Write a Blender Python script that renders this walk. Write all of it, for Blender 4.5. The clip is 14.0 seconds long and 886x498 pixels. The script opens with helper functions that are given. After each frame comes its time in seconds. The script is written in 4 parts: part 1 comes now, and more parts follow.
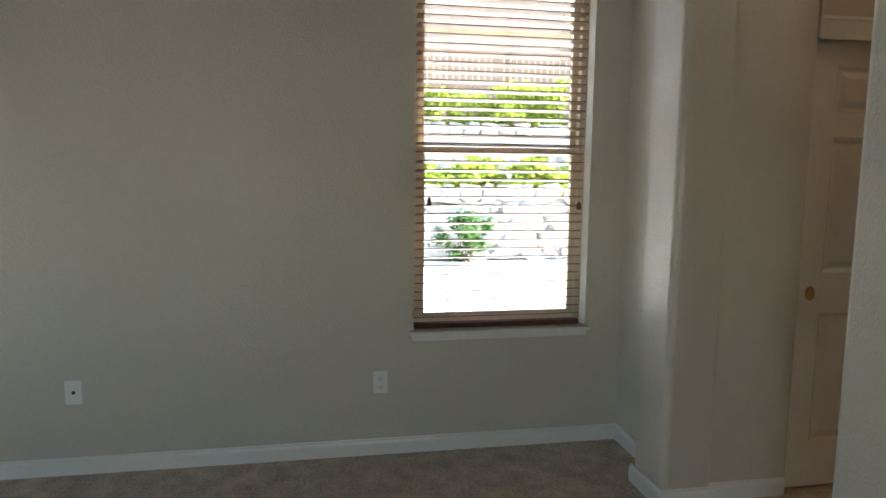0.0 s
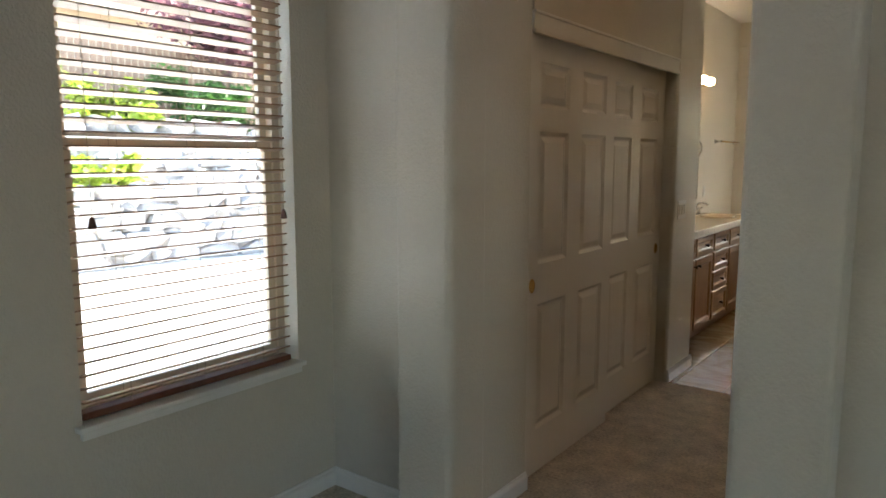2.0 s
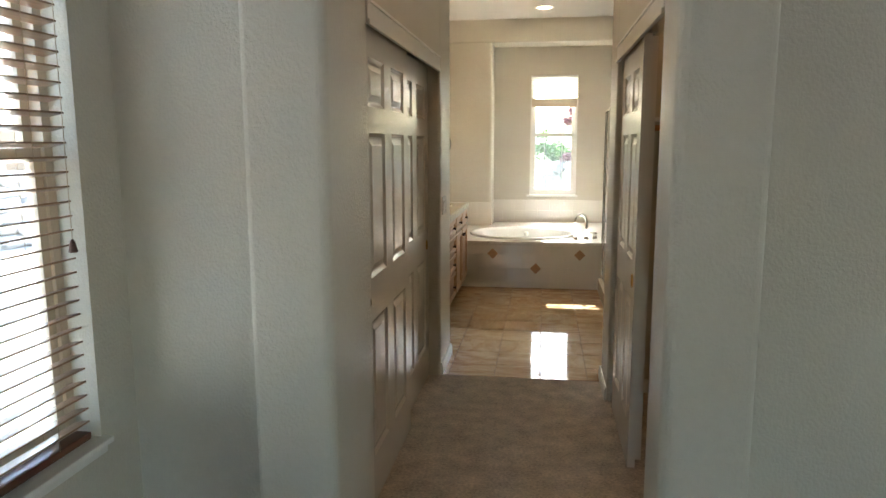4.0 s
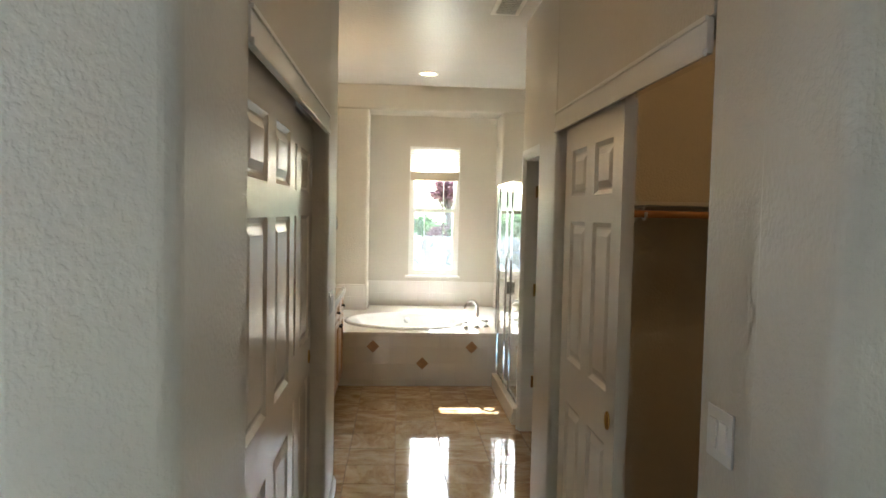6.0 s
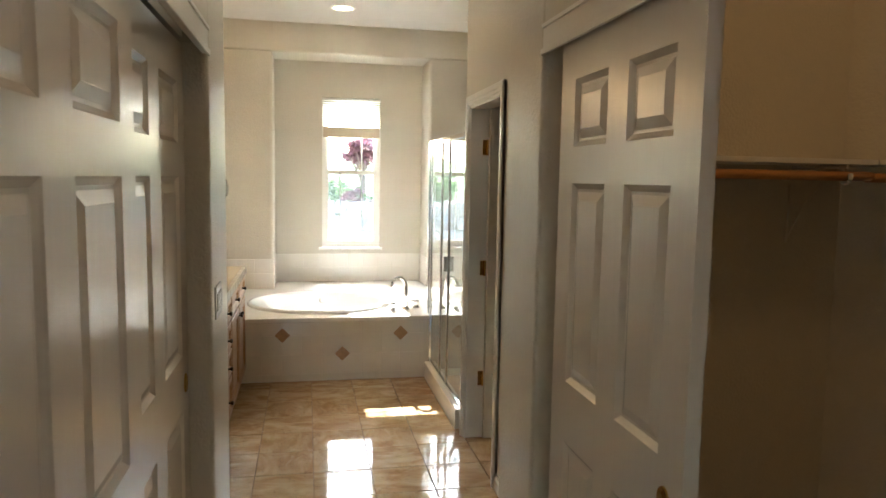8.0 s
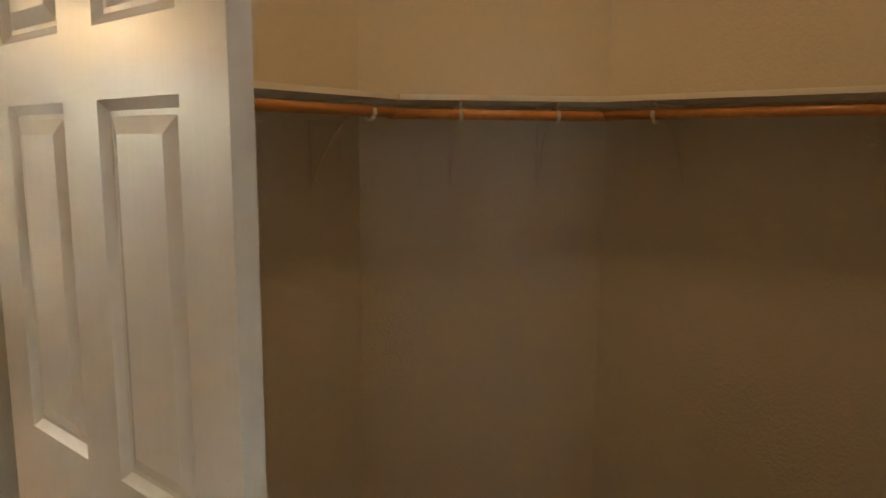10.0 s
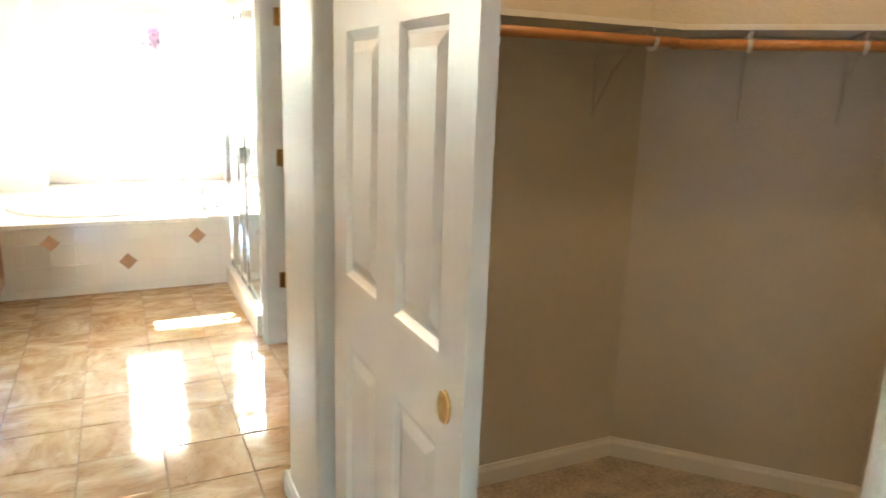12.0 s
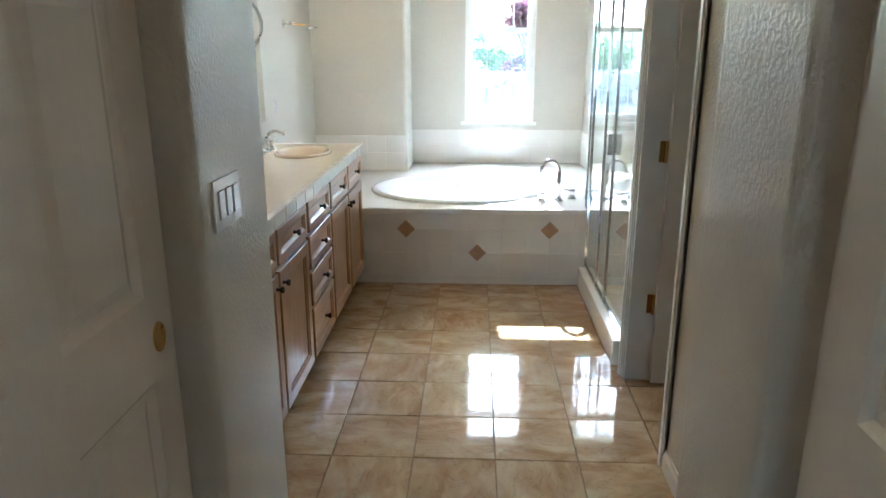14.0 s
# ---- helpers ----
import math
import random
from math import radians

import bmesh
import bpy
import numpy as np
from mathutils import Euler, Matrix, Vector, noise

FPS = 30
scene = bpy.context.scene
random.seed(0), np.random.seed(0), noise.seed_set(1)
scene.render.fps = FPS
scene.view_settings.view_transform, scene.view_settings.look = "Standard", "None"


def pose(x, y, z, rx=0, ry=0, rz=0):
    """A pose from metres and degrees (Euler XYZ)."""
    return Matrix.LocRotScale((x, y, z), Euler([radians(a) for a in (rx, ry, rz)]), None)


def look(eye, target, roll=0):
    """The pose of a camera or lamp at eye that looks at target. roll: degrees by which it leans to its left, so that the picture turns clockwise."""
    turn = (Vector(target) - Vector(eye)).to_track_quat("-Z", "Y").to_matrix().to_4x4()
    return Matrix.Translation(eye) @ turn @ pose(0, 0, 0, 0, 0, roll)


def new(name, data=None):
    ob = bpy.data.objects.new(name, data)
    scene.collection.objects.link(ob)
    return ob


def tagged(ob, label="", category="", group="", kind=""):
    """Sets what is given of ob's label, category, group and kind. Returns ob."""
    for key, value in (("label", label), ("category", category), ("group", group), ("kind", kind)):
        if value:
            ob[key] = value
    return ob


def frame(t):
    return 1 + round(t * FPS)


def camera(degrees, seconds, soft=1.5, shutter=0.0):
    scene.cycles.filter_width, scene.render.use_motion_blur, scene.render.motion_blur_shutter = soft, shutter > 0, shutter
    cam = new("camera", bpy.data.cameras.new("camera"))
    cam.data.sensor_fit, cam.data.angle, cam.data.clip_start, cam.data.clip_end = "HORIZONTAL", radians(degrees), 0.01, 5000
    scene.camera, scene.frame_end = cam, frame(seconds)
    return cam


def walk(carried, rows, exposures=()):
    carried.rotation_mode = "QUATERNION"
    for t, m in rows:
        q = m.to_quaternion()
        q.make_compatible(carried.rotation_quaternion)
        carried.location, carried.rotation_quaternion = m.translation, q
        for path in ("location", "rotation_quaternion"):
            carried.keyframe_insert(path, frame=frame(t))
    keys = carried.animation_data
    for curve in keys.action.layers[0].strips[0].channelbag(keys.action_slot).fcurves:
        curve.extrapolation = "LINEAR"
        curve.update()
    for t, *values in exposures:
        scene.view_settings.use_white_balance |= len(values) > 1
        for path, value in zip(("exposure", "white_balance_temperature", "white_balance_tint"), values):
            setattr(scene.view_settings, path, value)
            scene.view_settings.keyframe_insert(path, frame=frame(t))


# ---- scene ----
cam = camera(65.3, 14.0, shutter=0.15)
PATH = [
    (0, (2.786, -6.894, 1.473), (0.837, -6.519, 1.224), 0.7),
    (0.5, (2.527, -7.062, 1.489), (0.685, -6.345, 1.181), 2.2),
    (1, (2.254, -7.24, 1.497), (0.585, -6.19, 1.159), -0.5),
    (1.5, (1.933, -7.315, 1.489), (0.474, -5.982, 1.183), -1.9),
    (2, (1.639, -7.407, 1.484), (0.45, -5.82, 1.224), -0.0),
    (2.5, (1.395, -7.516, 1.516), (0.554, -5.727, 1.205), -2.2),
    (2.7, (1.307, -7.517, 1.502), (0.574, -5.687, 1.169), -1.5),
    (4.8, (0.69, -7.149, 1.644), (0.517, -5.166, 1.45), -0.0),
    (5, (0.683, -7.049, 1.659), (0.51, -5.059, 1.569), 0.8),
    (5.5, (0.595, -6.767, 1.644), (0.498, -4.77, 1.647), 1.4),
    (6, (0.505, -6.442, 1.622), (0.637, -4.449, 1.521), 1.2),
    (6.5, (0.501, -6.099, 1.606), (0.723, -4.119, 1.435), 1.3),
    (7, (0.474, -5.817, 1.591), (0.75, -3.846, 1.391), 2.1),
    (7.5, (0.417, -5.594, 1.6), (0.748, -3.633, 1.385), 1.6),
    (8, (0.483, -5.436, 1.607), (0.869, -3.484, 1.406), 1.0),
    (8.5, (0.653, -5.261, 1.594), (1.268, -3.366, 1.417), 2.2),
    (9, (0.746, -5.083, 1.572), (1.719, -3.347, 1.374), 1.7),
    (9.2, (0.76, -4.978, 1.56), (1.932, -3.371, 1.35), 1.6),
    (11.3, (0.764, -4.871, 1.517), (2.398, -3.774, 1.16), 0.7),
    (11.5, (0.752, -4.963, 1.491), (2.204, -3.641, 1.112), 0.5),
    (12, (0.736, -5.151, 1.488), (1.572, -3.394, 1.024), 1.9),
    (12.5, (0.696, -5.143, 1.492), (1.021, -3.235, 0.987), 0.3),
    (13, (0.652, -4.923, 1.473), (0.82, -3.003, 0.938), 0.9),
    (13.5, (0.65, -4.638, 1.468), (0.771, -2.719, 0.917), 0.5),
    (14, (0.739, -4.348, 1.482), (0.648, -2.427, 0.932), -0.1),
]
EXPOSURES = [(0.0, 3.35, 6700, 8), (2.7, 3.3, 6700, 7), (4.8, 3.85, 6200, 4), (5.5, 3.65, 6150, 4), (7.0, 3.85, 6150, 4), (9.2, 3.95, 6150, 5), (11.3, 6.42, 6100, 6), (11.6, 6.42, 6100, 6), (12.0, 5.7, 5450, 0), (12.5, 4.6, 4900, -1), (13.0, 4.3, 4850, 0), (14.0, 4.1, 4850, 0)]
walk(cam, [(t, look(eye, target, roll)) for t, eye, target, roll in PATH], EXPOSURES)


# ---- world, sun, exposure ----
world = bpy.data.worlds.new("world")
scene.world = world
world.use_nodes = True
wn = world.node_tree
sky = wn.nodes.new("ShaderNodeTexSky")
sky.sky_type = "NISHITA"
sky.sun_disc = False
sky.sun_elevation = radians(34.9)
sky.sun_rotation = radians(-3.4)
sky.air_density, sky.dust_density, sky.ozone_density = 1.0, 1.0, 1.0
wn.nodes["Background"].inputs["Strength"].default_value = 0.15
wn.links.new(sky.outputs["Color"], wn.nodes["Background"].inputs["Color"])
sun = new("sun", bpy.data.lights.new("sun", "SUN"))
sun.data.energy, sun.data.angle, sun.data.color = 3.6, radians(0.5), (1.0, 0.97, 0.92)
sun.matrix_world = look((0, 0, 0), (0.06, -1.0, -0.70))


# ---- materials ----
def material(name, colour, rough=0.6, metal=0.0, spread=0.06, scale=6.0, fine=120.0, bump=0.1, bump_scale=None,
             coat=0.0, distance=0.002, per_object=0.0):
    """A surface with two scales of colour variation and a fine relief, in metres of the object."""
    m = bpy.data.materials.new(name)
    m.use_nodes = True
    nt = m.node_tree
    b = nt.nodes["Principled BSDF"]
    co = nt.nodes.new("ShaderNodeTexCoord")
    big, small = nt.nodes.new("ShaderNodeTexNoise"), nt.nodes.new("ShaderNodeTexNoise")
    big.inputs["Scale"].default_value, big.inputs["Detail"].default_value = scale, 4
    small.inputs["Scale"].default_value, small.inputs["Detail"].default_value = fine, 3
    for n in (big, small):
        nt.links.new(co.outputs["Object"], n.inputs["Vector"])
    add = nt.nodes.new("ShaderNodeMath")
    add.operation = "ADD"
    nt.links.new(big.outputs["Fac"], add.inputs[0])
    nt.links.new(small.outputs["Fac"], add.inputs[1])
    ramp = nt.nodes.new("ShaderNodeMapRange")
    ramp.inputs["From Min"].default_value, ramp.inputs["From Max"].default_value = 0.6, 1.4
    ramp.inputs["To Min"].default_value, ramp.inputs["To Max"].default_value = 1 - spread, 1 + spread
    nt.links.new(add.outputs[0], ramp.inputs["Value"])
    value = ramp.outputs["Result"]
    if per_object:
        info = nt.nodes.new("ShaderNodeObjectInfo")
        vary = nt.nodes.new("ShaderNodeMapRange")
        vary.inputs["To Min"].default_value, vary.inputs["To Max"].default_value = 1 - per_object, 1 + per_object
        nt.links.new(info.outputs["Random"], vary.inputs["Value"])
        times = nt.nodes.new("ShaderNodeMath")
        times.operation = "MULTIPLY"
        nt.links.new(value, times.inputs[0])
        nt.links.new(vary.outputs["Result"], times.inputs[1])
        value = times.outputs[0]
    mix = nt.nodes.new("ShaderNodeVectorMath")
    mix.operation = "SCALE"
    mix.inputs[0].default_value = colour
    nt.links.new(value, mix.inputs["Scale"])
    nt.links.new(mix.outputs["Vector"], b.inputs["Base Color"])
    b.inputs["Roughness"].default_value, b.inputs["Metallic"].default_value = rough, metal
    b.inputs["Coat Weight"].default_value, b.inputs["Coat Roughness"].default_value = coat, 0.08
    if bump:
        rel = nt.nodes.new("ShaderNodeTexNoise")
        rel.inputs["Scale"].default_value, rel.inputs["Detail"].default_value = bump_scale or fine, 2
        nt.links.new(co.outputs["Object"], rel.inputs["Vector"])
        bu = nt.nodes.new("ShaderNodeBump")
        bu.inputs["Strength"].default_value, bu.inputs["Distance"].default_value = bump, distance
        nt.links.new(rel.outputs["Fac"], bu.inputs["Height"])
        nt.links.new(bu.outputs["Normal"], b.inputs["Normal"])
    return m


def nodes_of(m):
    return m.node_tree, m.node_tree.nodes["Principled BSDF"]


def textured_paint(name, colour):
    """Painted drywall with a trowelled, knocked-down texture: flat islands above hollows."""
    m = material(name, colour, rough=0.37, spread=0.03, scale=1.5, fine=40, bump=0)
    nt, b = nodes_of(m)
    co = nt.nodes["Texture Coordinate"]
    n1, n2 = nt.nodes.new("ShaderNodeTexNoise"), nt.nodes.new("ShaderNodeTexNoise")
    n1.inputs["Scale"].default_value, n1.inputs["Detail"].default_value = 95, 2
    n1.inputs["Distortion"].default_value = 0.0
    n2.inputs["Scale"].default_value, n2.inputs["Detail"].default_value = 260, 2
    mp = nt.nodes.new("ShaderNodeMapping")
    mp.inputs["Scale"].default_value = (1.0, 1.0, 0.85)
    nt.links.new(co.outputs["Object"], mp.inputs["Vector"])
    nt.links.new(mp.outputs["Vector"], n1.inputs["Vector"])
    nt.links.new(co.outputs["Object"], n2.inputs["Vector"])
    flat = nt.nodes.new("ShaderNodeMapRange")
    flat.interpolation_type = "SMOOTHSTEP"
    flat.inputs["From Min"].default_value, flat.inputs["From Max"].default_value = 0.36, 0.64
    nt.links.new(n1.outputs["Fac"], flat.inputs["Value"])
    tot = nt.nodes.new("ShaderNodeMath")
    tot.operation = "MULTIPLY_ADD"
    tot.inputs[1].default_value = 0.25
    nt.links.new(n2.outputs["Fac"], tot.inputs[0])
    nt.links.new(flat.outputs["Result"], tot.inputs[2])
    bu = nt.nodes.new("ShaderNodeBump")
    bu.inputs["Strength"].default_value, bu.inputs["Distance"].default_value = 0.4, 0.002
    nt.links.new(tot.outputs[0], bu.inputs["Height"])
    nt.links.new(bu.outputs["Normal"], b.inputs["Normal"])
    return m


def wood(name, light, dark, rough=0.35, axis="Z", grain=14.0, coat=0.2):
    """Wood with the grain running along one axis."""
    m = bpy.data.materials.new(name)
    m.use_nodes = True
    nt, b = nodes_of(m)
    co, mp, n = nt.nodes.new("ShaderNodeTexCoord"), nt.nodes.new("ShaderNodeMapping"), nt.nodes.new("ShaderNodeTexNoise")
    mp.inputs["Scale"].default_value = [1.2 if a == axis else grain for a in "XYZ"]
    n.inputs["Scale"].default_value, n.inputs["Detail"].default_value, n.inputs["Distortion"].default_value = 3.0, 6, 1.2
    r = nt.nodes.new("ShaderNodeValToRGB")
    r.color_ramp.elements[0].position, r.color_ramp.elements[0].color = 0.3, (*dark, 1)
    r.color_ramp.elements[1].position, r.color_ramp.elements[1].color = 0.7, (*light, 1)
    nt.links.new(co.outputs["Object"], mp.inputs["Vector"])
    nt.links.new(mp.outputs["Vector"], n.inputs["Vector"])
    nt.links.new(n.outputs["Fac"], r.inputs["Fac"])
    nt.links.new(r.outputs["Color"], b.inputs["Base Color"])
    bu = nt.nodes.new("ShaderNodeBump")
    bu.inputs["Strength"].default_value, bu.inputs["Distance"].default_value = 0.15, 0.001
    nt.links.new(n.outputs["Fac"], bu.inputs["Height"])
    nt.links.new(bu.outputs["Normal"], b.inputs["Normal"])
    b.inputs["Roughness"].default_value, b.inputs["Coat Weight"].default_value = rough, coat
    return m


def marble_tile(name):
    """Polished tan stone-look floor tile: clouds and veins, different on every tile."""
    m = bpy.data.materials.new(name)
    m.use_nodes = True
    nt, b = nodes_of(m)
    co, info = nt.nodes.new("ShaderNodeTexCoord"), nt.nodes.new("ShaderNodeObjectInfo")
    off = nt.nodes.new("ShaderNodeVectorMath")
    off.operation = "MULTIPLY_ADD"
    off.inputs[1].default_value = (1, 1, 1)
    shift = nt.nodes.new("ShaderNodeMath")
    shift.operation = "MULTIPLY"
    shift.inputs[1].default_value = 37.0
    nt.links.new(info.outputs["Random"], shift.inputs[0])
    nt.links.new(co.outputs["Object"], off.inputs[0])
    nt.links.new(shift.outputs[0], off.inputs[2])
    n1, n2 = nt.nodes.new("ShaderNodeTexNoise"), nt.nodes.new("ShaderNodeTexNoise")
    n1.inputs["Scale"].default_value, n1.inputs["Detail"].default_value, n1.inputs["Distortion"].default_value = 4.2, 10, 0.6
    mp = nt.nodes.new("ShaderNodeMapping")
    mp.inputs["Scale"].default_value, mp.inputs["Rotation"].default_value = (1.0, 2.0, 1.0), (0, 0, 0.5)
    nt.links.new(off.outputs["Vector"], mp.inputs["Vector"])
    nt.links.new(mp.outputs["Vector"], n1.inputs["Vector"])
    n2.inputs["Scale"].default_value, n2.inputs["Detail"].default_value, n2.inputs["Distortion"].default_value = 6, 7, 1.3
    nt.links.new(mp.outputs["Vector"], n2.inputs["Vector"])
    r = nt.nodes.new("ShaderNodeValToRGB")
    e = r.color_ramp.elements
    e[0].position, e[0].color = 0.34, (0.36, 0.215, 0.10, 1)
    e[1].position, e[1].color = 0.66, (0.54, 0.405, 0.25, 1)
    mid = r.color_ramp.elements.new(0.5)
    mid.color = (0.45, 0.305, 0.165, 1)
    nt.links.new(n1.outputs["Fac"], r.inputs["Fac"])
    vein = nt.nodes.new("ShaderNodeMapRange")
    vein.inputs["From Min"].default_value, vein.inputs["From Max"].default_value = 0.55, 0.72
    nt.links.new(n2.outputs["Fac"], vein.inputs["Value"])
    mix = nt.nodes.new("ShaderNodeMix")
    mix.data_type = "RGBA"
    mix.inputs["B"].default_value = (0.64, 0.50, 0.34, 1)
    half = nt.nodes.new("ShaderNodeMath")
    half.operation = "MULTIPLY"
    half.inputs[1].default_value = 0.4
    nt.links.new(vein.outputs["Result"], half.inputs[0])
    nt.links.new(half.outputs[0], mix.inputs["Factor"])
    nt.links.new(r.outputs["Color"], mix.inputs["A"])
    off_mid, size, crack, thin = nt.nodes.new("ShaderNodeMath"), nt.nodes.new("ShaderNodeMath"), nt.nodes.new("ShaderNodeMapRange"), nt.nodes.new("ShaderNodeVectorMath")
    off_mid.operation, size.operation, thin.operation = "SUBTRACT", "ABSOLUTE", "SCALE"
    off_mid.inputs[1].default_value = 0.47
    nt.links.new(n2.outputs["Fac"], off_mid.inputs[0])
    nt.links.new(off_mid.outputs[0], size.inputs[0])
    crack.inputs["From Max"].default_value, crack.inputs["To Min"].default_value = 0.014, 0.74
    nt.links.new(size.outputs[0], crack.inputs["Value"])
    nt.links.new(mix.outputs["Result"], thin.inputs[0])
    nt.links.new(crack.outputs["Result"], thin.inputs["Scale"])
    nt.links.new(thin.outputs["Vector"], b.inputs["Base Color"])
    b.inputs["Roughness"].default_value, b.inputs["IOR"].default_value = 0.06, 1.62
    wave = nt.nodes.new("ShaderNodeTexNoise")
    wave.inputs["Scale"].default_value = 5
    nt.links.new(off.outputs["Vector"], wave.inputs["Vector"])
    bu = nt.nodes.new("ShaderNodeBump")
    bu.inputs["Strength"].default_value, bu.inputs["Distance"].default_value = 0.08, 0.002
    nt.links.new(wave.outputs["Fac"], bu.inputs["Height"])
    nt.links.new(bu.outputs["Normal"], b.inputs["Normal"])
    return m


def carpet_material(name):
    """Beige cut-pile carpet, with trodden patches and a tufted relief."""
    m = material(name, (0.55, 0.47, 0.375), rough=0.95, spread=0.45, scale=9, fine=70, bump=1.0, bump_scale=170, distance=0.012)
    return m


def glass_material(name, tint=(1, 1, 1), rough=0.0):
    m = bpy.data.materials.new(name)
    m.use_nodes = True
    nt, b = nodes_of(m)
    b.inputs["Base Color"].default_value = (*tint, 1)
    b.inputs["Transmission Weight"].default_value, b.inputs["Roughness"].default_value, b.inputs["IOR"].default_value = 1.0, rough, 1.45
    return m


def glowing(name, colour, strength):
    m = bpy.data.materials.new(name)
    m.use_nodes = True
    nt, b = nodes_of(m)
    b.inputs["Base Color"].default_value = (0.8, 0.8, 0.8, 1)
    b.inputs["Emission Color"].default_value, b.inputs["Emission Strength"].default_value = (*colour, 1), strength
    return m


def leaf_material(name, colour, spread=0.35):
    m = material(name, colour, rough=0.5, spread=spread, scale=2, fine=9, bump=0)
    nt, b = nodes_of(m)
    geo, vary = nt.nodes.new("ShaderNodeNewGeometry"), nt.nodes.new("ShaderNodeHueSaturation")
    src = b.inputs["Base Color"].links[0].from_socket
    mr = nt.nodes.new("ShaderNodeMapRange")
    mr.inputs["To Min"].default_value, mr.inputs["To Max"].default_value = 0.55, 1.5
    nt.links.new(geo.outputs["Random Per Island"], mr.inputs["Value"])
    nt.links.new(mr.outputs["Result"], vary.inputs["Value"])
    nt.links.new(src, vary.inputs["Color"])
    nt.links.new(vary.outputs["Color"], b.inputs["Base Color"])
    tr, mx = nt.nodes.new("ShaderNodeBsdfTranslucent"), nt.nodes.new("ShaderNodeMixShader")
    nt.links.new(vary.outputs["Color"], tr.inputs["Color"])
    mx.inputs["Fac"].default_value = 0.4
    nt.links.new(b.outputs["BSDF"], mx.inputs[1])
    nt.links.new(tr.outputs["BSDF"], mx.inputs[2])
    nt.links.new(mx.outputs["Shader"], nt.nodes["Material Output"].inputs["Surface"])
    return m


WALL = textured_paint("greige_wall_paint", (0.60, 0.56, 0.475))
CEILING = material("white_ceiling_paint", (0.78, 0.76, 0.72), rough=0.2, spread=0.03, fine=60, bump=1.0, bump_scale=48, distance=0.004)
TRIM = material("white_trim_paint", (0.78, 0.77, 0.73), rough=0.3, spread=0.03, scale=4, fine=80, bump=0.05)
DOOR = wood("white_door_paint", (0.785, 0.745, 0.675), (0.76, 0.72, 0.65), rough=0.26, axis="Z", grain=40, coat=0.0)
CARPET = carpet_material("beige_carpet")
TILE = marble_tile("tan_floor_tile")
GROUT = material("brown_grout", (0.27, 0.18, 0.105), rough=0.9, spread=0.2, fine=200)
WHITE_TILE = material("white_glazed_tile", (0.80, 0.77, 0.71), rough=0.12, spread=0.02, bump=0.1, bump_scale=12, per_object=0.02)
WHITE_GROUT = material("white_grout", (0.75, 0.72, 0.66), rough=0.8, spread=0.08)
ACRYLIC = material("white_tub_acrylic", (0.80, 0.79, 0.76), rough=0.1, spread=0.015, bump=0)
ACCENT = material("tan_accent_tile", (0.42, 0.25, 0.12), rough=0.3, spread=0.25, scale=20, fine=90)
OAK_Z = wood("honey_oak_upright", (0.44, 0.24, 0.105), (0.30, 0.145, 0.055), axis="Z")
OAK_Y = wood("honey_oak_level", (0.44, 0.24, 0.105), (0.30, 0.145, 0.055), axis="Y")
ROD = wood("orange_pine_rod", (0.56, 0.27, 0.09), (0.45, 0.20, 0.06), axis="X", coat=0.4)
COUNTER = material("cream_counter", (0.78, 0.70, 0.57), rough=0.09, spread=0.04, scale=8, bump=0.05)
CHROME = material("chrome", (0.75, 0.75, 0.75), rough=0.08, metal=1, spread=0.02, bump=0)
BRASS = material("polished_brass", (0.70, 0.46, 0.16), rough=0.12, metal=1, spread=0.06, bump=0)
BRONZE = material("dark_bronze", (0.07, 0.05, 0.035), rough=0.35, metal=0.8, spread=0.2, bump=0)
PLATE = material("white_plastic", (0.86, 0.85, 0.82), rough=0.2, spread=0.01, bump=0)
# near-black that paints the shade inside slots and the vent
HOLLOW_SHADE = material("hollow_shade", (0.03, 0.03, 0.03), rough=0.6, bump=0)
VINYL = material("almond_vinyl", (0.66, 0.56, 0.43), rough=0.35, spread=0.03, bump=0)
WHITE_VINYL = material("white_vinyl", (0.80, 0.79, 0.75), rough=0.3, spread=0.02, bump=0)
SLAT = wood("stained_blind_wood", (0.44, 0.28, 0.175), (0.32, 0.195, 0.12), axis="Y", rough=0.3)
RAILWOOD = wood("dark_rail_wood", (0.15, 0.05, 0.025), (0.09, 0.03, 0.015), axis="Y", rough=0.3)
CORD = material("cord", (0.45, 0.36, 0.25), rough=0.8, bump=0)
GLASS = glass_material("clear_glass")
SHOWER_GLASS = glass_material("shower_glass", (0.93, 0.97, 0.95))
MIRROR = material("mirror_silver", (0.9, 0.9, 0.9), rough=0.01, metal=1, spread=0.0, bump=0)
CONCRETE = material("pale_patio_concrete", (0.61, 0.57, 0.51), rough=0.9, spread=0.12, scale=1.2, fine=60, bump=0.3)
STONE = material("grey_field_stone", (0.48, 0.45, 0.42), rough=0.85, spread=0.3, scale=5, fine=40, bump=0.6, distance=0.01, per_object=0.35)
SOIL = material("brown_soil", (0.28, 0.21, 0.15), rough=0.95, spread=0.3, scale=3, fine=40, bump=0.6, distance=0.02)
FENCE = wood("weathered_fence_wood", (0.36, 0.24, 0.17), (0.26, 0.16, 0.11), axis="Z", rough=0.8, coat=0)
STUCCO = material("cream_stucco", (0.62, 0.53, 0.40), rough=0.9, spread=0.06, fine=90, bump=0.4)
ROOFING = material("brown_roof_tile", (0.22, 0.13, 0.09), rough=0.8, spread=0.25, fine=20, bump=0.5, distance=0.02)
BARK = material("grey_brown_bark", (0.16, 0.11, 0.08), rough=0.9, spread=0.3, scale=8, fine=60, bump=0.8, distance=0.01)
LEAF_LIME = leaf_material("lime_leaves", (0.30, 0.38, 0.05))
